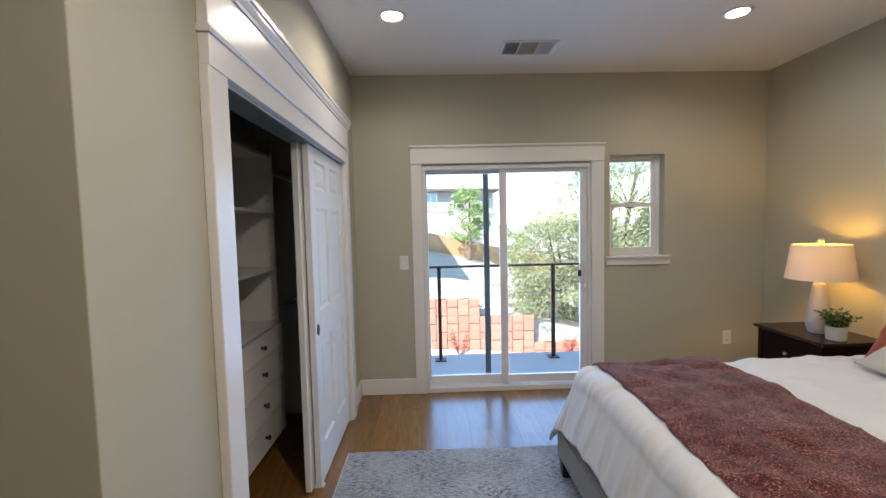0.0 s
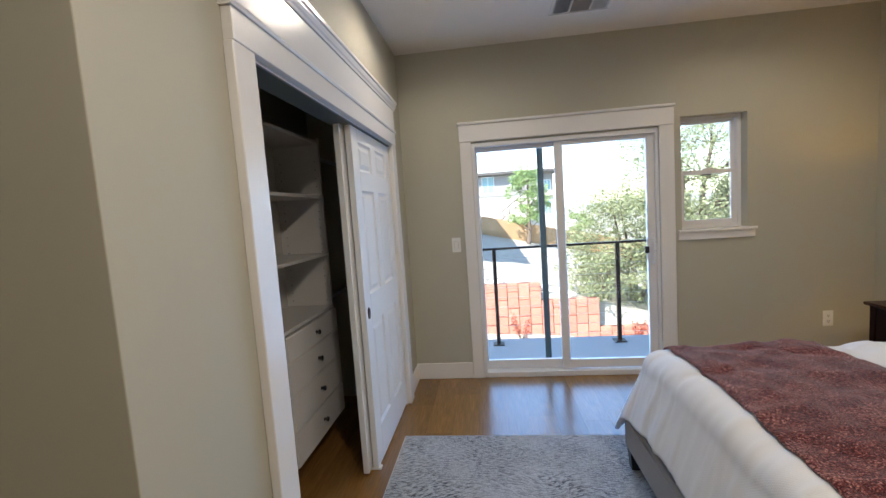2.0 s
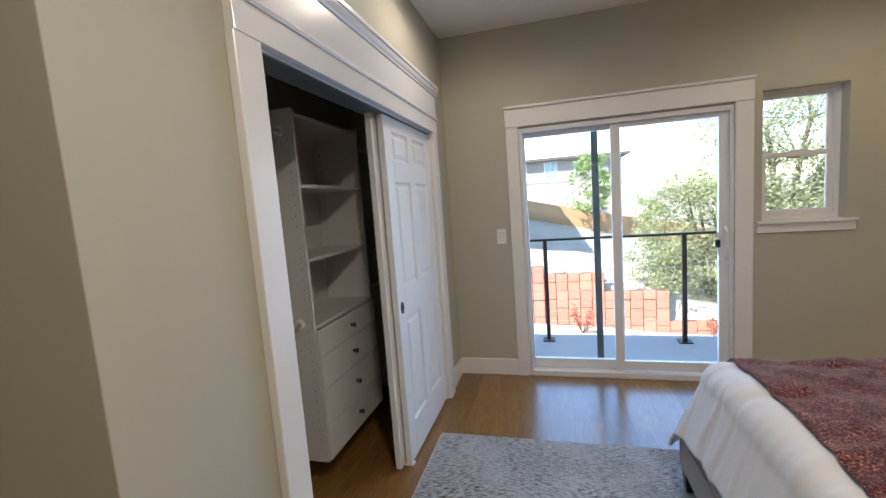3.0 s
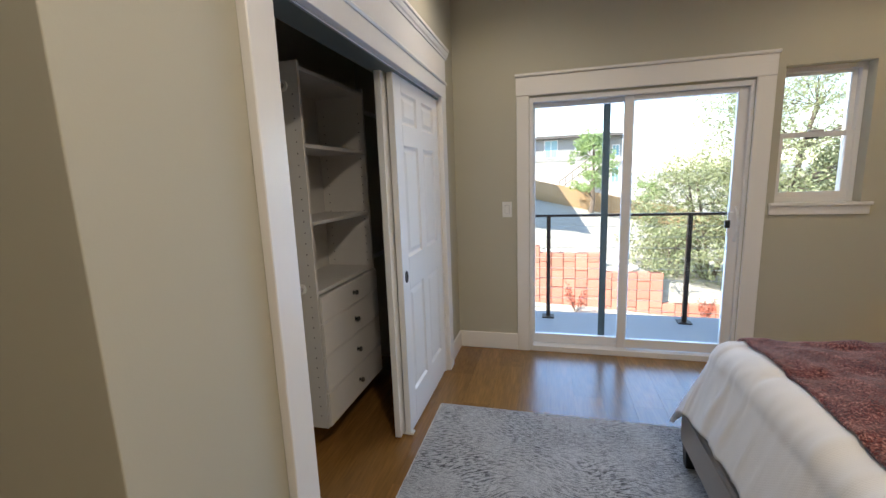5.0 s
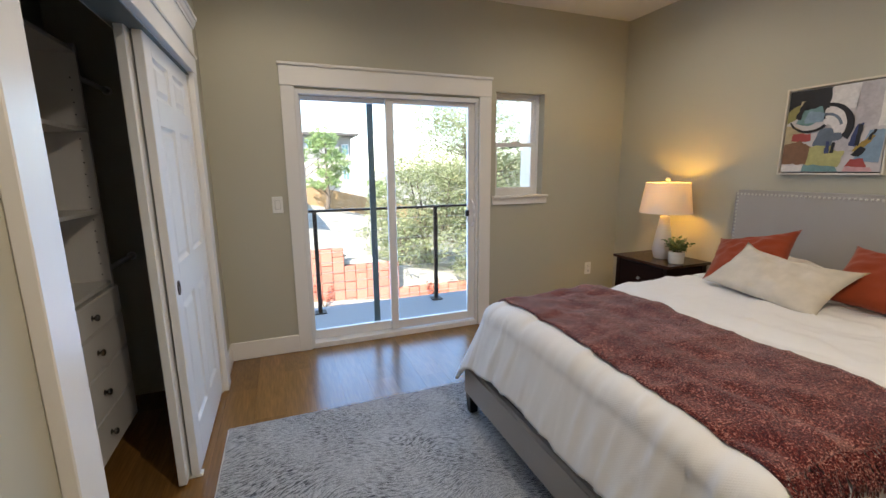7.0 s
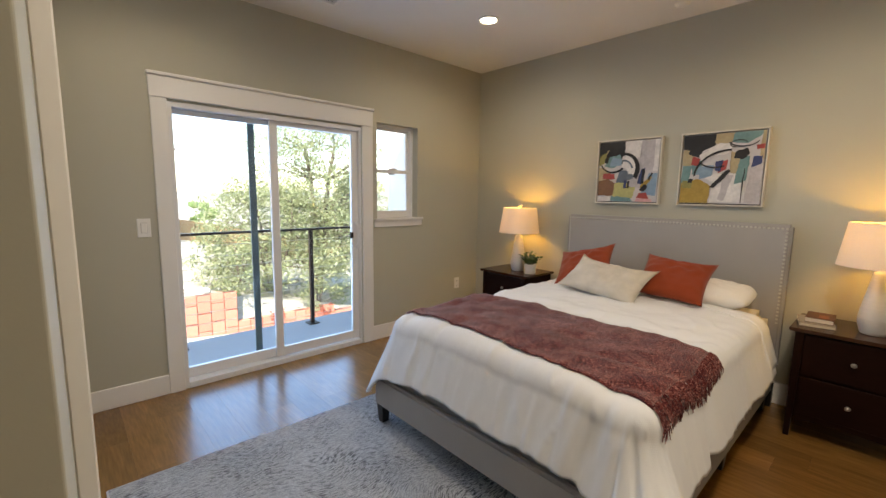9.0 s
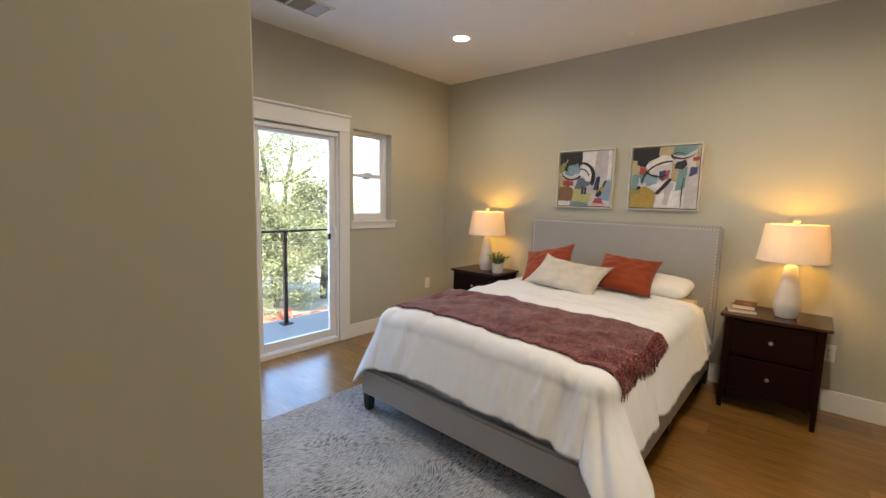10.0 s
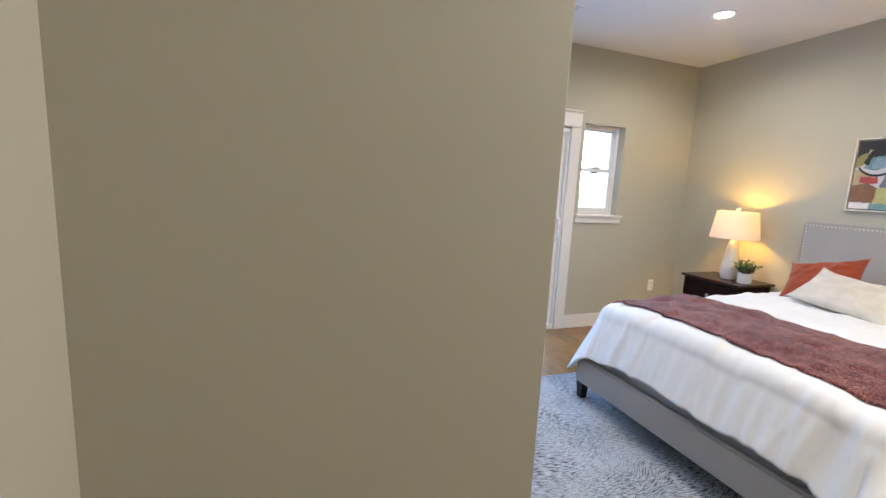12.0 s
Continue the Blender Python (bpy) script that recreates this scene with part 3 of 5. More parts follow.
for sash_ob, r in ((lower, (WX0 + 0.058, y0 + 0.018, WZ0 + 0.07, WX1 - 0.068, y0 + 0.023, MEET - 0.014)), (upper, (WX0 + 0.048, y0 + 0.046, MEET + 0.008, WX1 - 0.058, y0 + 0.051, WZ1 - 0.048))):
    g = part("pane", boxes(r), GLASS, sash_ob, "clear glass pane")
    g.visible_shadow = False
part("sash_lock", boxes((1.70, y0 - 0.002, MEET + 0.0185, 1.79, y0 + 0.03, MEET + 0.034), bev=0.004), VINYL, win)
part("sash_latch", boxes((1.68, y0 + 0.004, MEET - 0.030, 1.76, y0 + 0.010, MEET - 0.019)), BLACKPLASTIC, win, "dark slot under the lock")
part("window_sill", boxes((WX0 - 0.035, YF - 0.038, WZ0 - 0.018, WX1 + 0.056, YF - 0.0005, WZ0 + 0.004), (WX0, YF - 0.0005, WZ0 - 0.0005, WX1, y0, WZ0 + 0.004), bev=0.004), TRIM, win)
part("apron", boxes((WX0 - 0.033, YF - 0.017, 1.142, WX1 + 0.050, YF, WZ0 - 0.0185), bev=0.003), TRIM, win)


# ---- electrical plates ----
def plate(name, at, normal, label, category, w, h, kind_of):
    ob = thing(name, at, label, category)
    def put(pn, bm, material, parent, label=""):
        bm.transform(Matrix.Translation(at) @ (Matrix.Rotation(radians(-90), 4, "Z") if normal == "-x" else Matrix.Identity(4)))
        return part(pn, bm, material, parent, label)
    pl = put("cover_plate", boxes((-w / 2, -0.007, -h / 2, w / 2, 0, h / 2), bev=0.003), PLASTIC, ob)
    if kind_of == "switch":
        put("rocker", boxes((-0.017, -0.012, -0.033, 0.017, -0.0075, 0.033), bev=0.003), PLASTIC, pl)
        put("switch_gap", boxes((-0.019, -0.0076, -0.035, 0.019, -0.0072, 0.035)), SHADED_PLASTIC, pl)
    else:
        for dz in (-0.024, 0.024):
            s = put("socket", boxes((-0.017, -0.0095, dz - 0.016, 0.017, -0.0075, dz + 0.016), bev=0.003), PLASTIC, pl)
            put("socket_slots", boxes((-0.009, -0.0099, dz - 0.004, -0.006, -0.0096, dz + 0.008), (0.006, -0.0099, dz - 0.004, 0.009, -0.0096, dz + 0.008), (-0.003, -0.0099, dz - 0.012, 0.003, -0.0096, dz - 0.007)), SLOT_SHADE, pl)
    return ob


plate("light_switch", (-0.391, YF, 1.212), "-y", "white rocker light switch on the wall beside the door", "light switch", 0.078, 0.128, "switch")
plate("wall_outlet", (XR, 0.148, 0.43), "-x", "white duplex outlet on the wall beside the nightstand", "outlet", 0.078, 0.128, "outlet")
plate("wall_outlet", (2.598, YF, 0.437), "-y", "white duplex outlet on the wall under the window", "outlet", 0.078, 0.128, "outlet")


# ---- ceiling fixtures ----
def can_light(x, y, watts):
    ob = thing("recessed_light", (x, y, CEIL), "round white recessed ceiling light, switched on", "ceiling light", "recessed lights")
    bm = bmesh.new()
    lathe(bm, [(0.062, -0.002), (0.068, -0.008), (0.088, -0.006), (0.092, 0.0)], (x, y, CEIL), 40)
    part("trim_ring", bm, PLASTIC, ob, smooth=True)
    bm = bmesh.new()
    lathe(bm, [(0.0, -0.0035), (0.062, -0.0025)], (x, y, CEIL), 32)
    part("lens", bm, CANGLOW, ob, "glowing round lens")
    li = new("recessed_lamp", bpy.data.lights.new("recessed_lamp", "SPOT"))
    li.data.energy = watts * 8
    li.data.spot_size = radians(168)
    li.data.spot_blend = 0.5
    li.data.shadow_soft_size = 0.06
    li.data.color = (1.0, 0.90, 0.78)
    li.matrix_world = look((x, y, CEIL - 0.012), (x, y, 0))
    return ob


# the last two cans are out of view, added to brighten walls and bed
for x, y, share in ((-0.355, 2.780, 0.75), (1.865, 2.775, 0.7), (0.55, 0.30, 3.8), (1.85, 0.55, 0.6)):
    can_light(x, y, CAN_WATTS * share)

vent = thing("ceiling_vent", (0.625, 3.28, CEIL), "white three-section ceiling air register", "vent")
vx0, vx1, vy0, vy1 = 0.415, 0.835, 3.15, 3.41
part("frame", boxes((vx0, vy0, CEIL - 0.010, vx1, vy0 + 0.02, CEIL), (vx0, vy1 - 0.02, CEIL - 0.010, vx1, vy1, CEIL), (vx0, vy0 + 0.03, CEIL - 0.010, vx0 + 0.025, vy1 - 0.03, CEIL),
                    (vx1 - 0.025, vy0 + 0.03, CEIL - 0.010, vx1, vy1 - 0.03, CEIL), (0.548, vy0 + 0.03, CEIL - 0.008, 0.560, vy1 - 0.03, CEIL), (0.690, vy0 + 0.03, CEIL - 0.008, 0.702, vy1 - 0.03, CEIL), bev=0.002), PLASTIC, vent)
# thin dark sheet painted as the unlit duct, no hollow behind it
part("backing", boxes((vx0 + 0.02, vy0 + 0.025, CEIL - 0.0015, vx1 - 0.02, vy1 - 0.025, CEIL - 0.0005)), SLOT_SHADE, vent, "dark sheet behind the slats for the shade in the duct")
for i in range(7):
    for sx0, sx1, tilt in ((vx0 + 0.026, 0.547, 35), (0.703, vx1 - 0.026, -35)):
        xx = sx0 + (i + 0.5) * (sx1 - sx0) / 7
        bm = boxes((-0.0010, -0.1, -0.0040, 0.0010, 0.1, 0.0040))
        bm.transform(Matrix.Translation((xx, 3.28, CEIL - 0.0065)) @ Matrix.Rotation(radians(tilt), 4, "Y"))
        part("slat", bm, PLASTIC, vent)
    yy = vy0 + 0.032 + (i + 0.5) * 0.196 / 7
    bm = boxes((-0.064, -0.0012, -0.005, 0.064, 0.0012, 0.005))
    bm.transform(Matrix.Translation((0.625, yy, CEIL - 0.0065)) @ Matrix.Rotation(radians(30), 4, "X"))
    part("slat", bm, SHADED_PLASTIC, vent)
bm = bmesh.new()
lathe(bm, [(0.0, -0.018), (0.030, -0.018), (0.042, -0.012), (0.050, 0.0)], (2.650, 1.597, CEIL), 28)
solid("smoke_detector", bm, PLASTIC, "small round white ceiling sprinkler cover", "ceiling cover", smooth=True)


# ---- rug ----
RX0, RX1, RY0, RY1 = -0.735, 1.20, 0.96, 2.835
bm = bmesh.new()
nx, ny = 60, 64
grid = [[bm.verts.new((RX0 + (RX1 - RX0) * i / nx + (0.006 * noise.noise((j * 0.3, i * 0.01, 3.0)) if i in (0, nx) else 0),
                       RY0 + (RY1 - RY0) * j / ny + (0.006 * noise.noise((i * 0.3, j * 0.01, 7.0)) if j in (0, ny) else 0),
                       0.011 + 0.0015 * noise.noise((i * 0.6, j * 0.6, 0.0)))) for j in range(ny + 1)] for i in range(nx + 1)]
for i in range(nx):
    for j in range(ny):
        bm.faces.new((grid[i][j], grid[i + 1][j], grid[i + 1][j + 1], grid[i][j + 1]))
edge = bmesh.ops.extrude_edge_only(bm, edges=[e for e in bm.edges if e.is_boundary])
for v in [g for g in edge["geom"] if isinstance(g, bmesh.types.BMVert)]:
    v.co.z = 0.0
rug = thing("area_rug", (0.23, 1.78, 0), "pale grey rug with dark broken curving lines", "rug")
part("rug_surface", bm, RUG, rug)
part("binding", boxes((RX0 - 0.004, RY1 - 0.004, 0.0, RX1, RY1 + 0.005, 0.009), (RX0 - 0.007, RY0, 0.0, RX0 + 0.003, RY1, 0.009), bev=0.002), mat("rug_binding", (0.66, 0.64, 0.60), 0.9), rug, "pale woven edge binding")

# ---- bed ----
bed = thing("bed", (1.70, 1.66, 0), "grey upholstered bed with a nailhead-trimmed headboard", "bed")
HX, HY0, HY1, HZ = 2.81, 0.840, 2.525, 1.302
bm = boxes((HX, HY0, 0.28, HX + 0.085, HY1, HZ), bev=0.018, seg=4)
head = part("headboard", bm, UPHOLSTERY, bed, smooth=False)
bm = bmesh.new()


def stud(bm, y, z):
    r = 0.0086
    rings = [[bm.verts.new((HX - d, y + q * r * math.cos(k * math.pi / 3), z + q * r * math.sin(k * math.pi / 3))) for k in range(6)] for q, d in ((1.0, 0.0), (0.7, 0.0045))]
    tip = bm.verts.new((HX - 0.006, y, z))
    for k in range(6):
        j = (k + 1) % 6
        bm.faces.new((rings[0][k], rings[0][j], rings[1][j], rings[1][k]))
        bm.faces.new((rings[1][k], rings[1][j], tip))


n = 64
for i in range(n + 1):
    stud(bm, HY0 + 0.028 + (HY1 - HY0 - 0.056) * i / n, HZ - 0.028)
for i in range(1, 26):
    for y in (HY0 + 0.028, HY1 - 0.028):
        stud(bm, y, HZ - 0.028 - i * 0.0262)
part("nailhead_trim", bm, mat("nailhead", (0.56, 0.53, 0.48), 0.35, 0.5, vary=0.1, scale=40), head, "row of small silver nailheads", smooth=True)
part("headboard_leg", boxes((HX + 0.02, HY0 + 0.01, 0, HX + 0.075, HY0 + 0.11, 0.64), bev=0.003), BLACKLEG, bed, "black headboard post")
part("headboard_leg", boxes((HX + 0.02, HY1 - 0.11, 0, HX + 0.075, HY1 - 0.01, 0.28), bev=0.003), BLACKLEG, bed, "black headboard post")
BX0, BY0, BY1, RZ0, RZ1 = 0.602, 0.850, 2.530, 0.125, 0.315
part("foot_rail", boxes((BX0, BY0, RZ0, BX0 + 0.05, BY1, RZ1), bev=0.014, seg=3), UPHOLSTERY, bed)
for y in (BY0, BY1 - 0.05):
    part("side_rail", boxes((BX0 + 0.0505, y, RZ0, HX - 0.001, y + 0.05, RZ1), bev=0.014, seg=3), UPHOLSTERY, bed)
part("slat_deck", boxes((BX0 + 0.052, BY0 + 0.052, 0.22, HX - 0.002, BY1 - 0.052, 0.26)), BLACKLEG, bed)
for x, y in ((0.612, BY0 + 0.012), (0.612, BY1 - 0.072), (1.72, BY0 + 0.015), (1.72, BY1 - 0.075), (2.70, BY0 + 0.015), (1.72, 1.63)):
    bm = bmesh.new()
    tb = bmesh.ops.create_cube(bm, size=1, matrix=Matrix.Translation((x + 0.03, y + 0.03, 0.0685)) @ Matrix.Diagonal((0.06, 0.06, 0.113, 1)))["verts"]
    for v in tb:
        if v.co.z < 0.05:
            v.co.x += (x + 0.03 - v.co.x) * 0.25
            v.co.y += (y + 0.03 - v.co.y) * 0.25
    part("leg", bm, BLACKLEG, bed, "short tapered black leg")

matt = thing("mattress", (1.71, 1.66, 0.26), "mattress with a pale fitted sheet on the bed", "mattress")
part("box_spring", boxes((0.665, 0.90, 0.261, 2.785, 2.425, 0.445), bev=0.03, seg=3), mat("ticking", (0.50, 0.51, 0.53), 0.9, vary=0.05), matt, "grey box spring")
part("mattress_body", boxes((0.69, 0.905, 0.446, 2.785, 2.420, 0.705), bev=0.05, seg=4), SHEET, matt, smooth=True)

TOP, EX, EY0, EY1, RAD = 0.752, 0.765, 0.965, 2.365, 0.105


def smoothstep(a, b, x):
    t = min(max((x - a) / (b - a), 0), 1)
    return t * t * (3 - 2 * t)


def drape(a, b, lift=0.0, folds=1.0, flare=0.30):
    """Place of a point of cloth laid over the bed: a, b are lengths along x and y as if flat."""
    sx = max(EX - a, 0.0)
    dy = (b - EY1) if b > EY1 else (b - EY0 if b < EY0 else 0.0)
    sy = abs(dy)
    s = math.hypot(sx, sy)
    if sx > 0 and sy > 0:
        s *= 1 + (0.20 if dy < 0 else -0.04) * math.sin(2 * math.atan2(sy, sx))
    bx, by = max(a, EX), min(max(b, EY0), EY1)
    puff = 0.016 * noise.noise((bx * 2.2, by * 2.2, 1.7)) + 0.010 * noise.noise((bx * 7, by * 5, 4.2)) + 0.004 * noise.noise((bx * 19, by * 14, 2.2)) - 0.010 * smoothstep(0.86, 1.0, 1 - abs(noise.noise((bx * 2.6, by * 2.1 + bx, 22.0))))
    edge_drop = 0.02 * (1 - smoothstep(0, 0.25, min(by - EY0, EY1 - by))) + 0.012 * (1 - smoothstep(0, 0.2, bx - EX))
    crease = 0.006 * math.sin(bx * 24 + 3 * noise.noise((bx * 3, by * 1.2, 9.0))) * smoothstep(0.55, 0.75, noise.noise((bx * 1.7, by * 1.4, 5.0)) + 0.5)
    wr = (1 - abs(noise.noise((bx * 3.4 + 0.9 * noise.noise((bx * 2, by * 2, 3.0)), by * 4.6, 51.0)))) ** 9
    z0 = TOP + puff - edge_drop + crease + 0.009 * wr
    if s < 1e-6:
        return Vector((bx, by, z0 + lift))
    ux, uy = -sx / math.hypot(sx, sy), (math.copysign(sy, dy) if sy else 0.0) / math.hypot(sx, sy)
    ang = math.atan2(sy, sx) / (math.pi / 2)
    q = RAD * math.pi / 2
    if s < q:
        out, down = RAD * math.sin(s / RAD), RAD * (1 - math.cos(s / RAD))
    else:
        out, down = RAD + (s - q) * math.sin(flare), RAD + (s - q) * math.cos(flare)
    tang = by - bx + ang * 0.55
    grow = smoothstep(0.02, 0.40, s)
    out += (0.17 if dy < 0 else 0.04) * smoothstep(0.18, 0.60, s) * math.sin(math.pi * ang)
    sway = 0.5 * noise.noise((tang * 2.0, s * 1.5, 1.0))
    soft_folds = 0.020 * noise.noise((tang * 9 + sway, s * 0.7, 2.0)) + 0.011 * noise.noise((tang * 21 + 2 * sway, s * 1.4, 6.0))
    ridge = (1 - abs(noise.noise((tang * 8 + 1.5 * sway, s * 0.8, 31.0)))) ** 9
    pucker = (1 - abs(noise.noise((tang * 15 + 3 * sway, s * 2.6, 41.0)))) ** 6 * smoothstep(0.0, 0.1, s) * (1 - 0.5 * smoothstep(0.15, 0.4, s))
    calm = 0.35 if dy < 0 and sx == 0 else max(0.25, 0.85 + 1.3 * noise.noise((tang * 1.7, 0.4, 60.0)))
    groove = -0.040 * grow * math.exp(-((tang - (EY0 - EX + 0.10 + 0.15 * s)) / 0.04) ** 2)
    fold = folds * groove + folds * calm * (grow * (soft_folds + 0.026 * ridge) + 0.015 * pucker + 0.0025 * grow * noise.noise((tang * 34, s * 12, 8.0)))
    out += fold + lift * smoothstep(0.0, q, s)
    return Vector((bx + ux * out, by + uy * out, z0 - down + lift * (1 - smoothstep(0.0, q, s)) + 0.006 * folds * grow * noise.noise((tang * 4, 3.0, s))))


def cloth(bm, a0, a1, b0, b1, step, lift=0.0, folds=1.0, wave=None):
    na, nb = max(2, round((a1 - a0) / step)), max(2, round((b1 - b0) / step))
    g = []
    for i in range(na + 1):
        row = []
        for j in range(nb + 1):
            a, b = a0 + (a1 - a0) * i / na, b0 + (b1 - b0) * j / nb
            if wave:
                a, b = wave(a, b)
            row.append(bm.verts.new(drape(a, b, lift, folds)))
        g.append(row)
    for i in range(na):
        for j in range(nb):
            bm.faces.new((g[i][j], g[i + 1][j], g[i + 1][j + 1], g[i][j + 1]))
    return g


def thicken(ob, t):
    md = ob.modifiers.new("thickness", "SOLIDIFY")
    md.thickness, md.offset = t, -1
    return ob


def duvet_hem(a, b):
    """Uneven hem: shorter along the head, longer at the foot corners."""
    if a < EX:
        a = EX - (EX - a) * (1.0 + 0.06 * noise.noise((b * 2.2, 0.3, 0.0)))
    over = (b - EY1) if b > EY1 else (EY0 - b if b < EY0 else 0)
    if over > 0:
        k = 1.0 + 0.05 * noise.noise((a * 2.0, 8.3, 0.0)) + (0.10 if b < EY0 else 0.0)
        b = EY1 + over * k if b > EY1 else EY0 - over * k
    return a, b


bm = bmesh.new()
cloth(bm, EX - 0.435, 2.46, EY0 - 0.38, EY1 + 0.45, 0.0135, wave=duvet_hem)
bmesh.ops.recalc_face_normals(bm, faces=bm.faces)
duvet = thing("duvet", (1.6, 1.66, TOP), "white waffle-weave duvet spread over the bed, hanging in folds", "duvet")
thicken(part("duvet_cover", bm, DUVET, duvet, smooth=True), 0.02)

# folded-back head end of the duvet
bm = bmesh.new()
cloth(bm, 2.30, 2.50, EY0 - 0.36, EY1 + 0.30, 0.025, lift=0.008, folds=0.9)
bmesh.ops.recalc_face_normals(bm, faces=bm.faces)
thicken(part("turned_edge", bm, DUVET, duvet, "turned-down edge at the pillows", smooth=True), 0.012)

# ---- throw ----
throw = thing("throw_blanket", (1.05, 1.66, TOP), "wine-red slubby woven throw with a fringe, laid across the bed", "throw blanket")
TA0, TA1, TB0, TB1 = 0.745, 1.43, EY0 - 0.06, EY1 + 0.22


def throw_wave(a, b):
    k = (b - TB0) / (TB1 - TB0)
    return a + 0.05 * k + 0.018 * noise.noise((b * 2.2, a * 0.6, 3.3)), b + 0.018 * noise.noise((a * 5, 2.0, b * 0.5))


bm = bmesh.new()
g = cloth(bm, TA0, TA1, TB0, TB1, 0.016, lift=0.016, folds=0.6, wave=throw_wave)
for row in g:
    for v in row:
        v.co.z += 0.003 * noise.noise(v.co * 16) + 0.006 * noise.noise(v.co * 5)
ends = [[r[0].co.copy() for r in g], [r[1].co.copy() for r in g], [r[-1].co.copy() for r in g], [r[-2].co.copy() for r in g]]
bmesh.ops.recalc_face_normals(bm, faces=bm.faces)
ob = part("woven_cloth", bm, KNIT, throw, smooth=True)
thicken(ob, 0.010)
rng = random.Random(5)
for tip, inner, length in ((ends[0], ends[1], 0.115), (ends[2], ends[3], 0.07)):
    bm = bmesh.new()
    for p, q in zip(tip, inner):
        for k in range(4):
            d = (p - q).normalized()
            p0 = p + Vector((rng.uniform(-0.010, 0.010), 0, 0.0))
            sway = Vector((rng.uniform(-0.5, 0.5), math.copysign(0.10, d.y), -1.0)).normalized()
            p1 = p0 + (d * 0.8 + Vector((rng.uniform(-0.3, 0.3), 0, 0.0))) * length * 0.3
            p2 = p1 + (d * 0.5 + sway * 0.6).normalized() * length * rng.uniform(0.35, 0.55)
            p3 = p2 + sway * length * rng.uniform(0.15, 0.4)
            tube(bm, p0, p1, 0.0035, 0.0038, 4)
            tube(bm, p1, p2, 0.0038, 0.0032, 4)
            tube(bm, p2, p3, 0.0032, 0.0015, 4)
    part("fringe", bm, KNIT, throw, "knotted yarn fringe")


# ---- pillows ----
def pillow(name, material, at, w, h, t, rot, label, group, slump=0.1, seed=1, soft=0.0):
    """A stuffed pillow: w along local x, h along local y, thickness t."""
    bm = bmesh.new()
    n = 26
    for side in (1, -1):
        g = []
        for i in range(n + 1):
            row = []
            for j in range(n + 1):
                u, v = 2 * i / n - 1, 2 * j / n - 1
                x = u * w / 2 * (1 - 0.10 * (1 - v * v) * u * u)
                y = v * h / 2 * (1 - 0.10 * (1 - u * u) * v * v)
                f = max(0.0, (1 - abs(u) ** 2.4)) ** 0.55 * max(0.0, (1 - abs(v) ** 2.4)) ** 0.55
                z = side * t / 2 * f * (1 + 0.15 * noise.noise((u * 1.5 + seed, v * 1.5, side)))
                z += side * f * 0.018 * noise.noise((u * 4 + seed, v * 5, side * 2.0))
                y -= slump * h * 0.25 * (1 - u * u) * max(v, 0) ** 2
                x, y = x * (1 - soft * u * u * v * v), y * (1 - soft * u * u * v * v)
                row.append(bm.verts.new((x, y, z)))
            g.append(row)
        for i in range(n):
            for j in range(n):
                q = (g[i][j], g[i + 1][j], g[i + 1][j + 1], g[i][j + 1])
                bm.faces.new(q if side > 0 else q[::-1])
    bmesh.ops.remove_doubles(bm, verts=bm.verts, dist=0.0008)
    m = pose(*at, *rot)
    ob = solid(name, bm, material, label, "pillow", group, smooth=True)
    ob.matrix_world = m
    return ob


# local x runs along the bed's width, local y up the pillow, local z to the foot of the bed
pillow("bed_pillow", SHEET, (2.56, 1.23, 0.812), 0.60, 0.40, 0.16, (8, 0, -90), "white plump sleeping pillow on the bed", "bed pillows", seed=2, soft=0.2)
pillow("bed_pillow", SHEET, (2.57, 2.08, 0.812), 0.60, 0.40, 0.16, (8, 0, -90), "white plump sleeping pillow under the cushions", "bed pillows", seed=3, soft=0.2)
pillow("throw_pillow", RUST, (2.42, 1.42, 0.900), 0.47, 0.42, 0.15, (36, 4, -86), "rust-orange velvet square cushion leaning on the pillow", "rust cushions", 0.35, seed=4)
pillow("throw_pillow", RUST, (2.43, 2.12, 0.905), 0.47, 0.42, 0.15, (38, -14, -80), "rust-orange velvet square cushion tipped on one corner", "rust cushions", 0.45, seed=5)
pillow("lumbar_pillow", BEIGE, (2.17, 1.80, 0.872), 0.62, 0.39, 0.13, (34, 5, -94), "mottled beige lumbar cushion in front of the rust ones", "cushions", 0.75, seed=6)


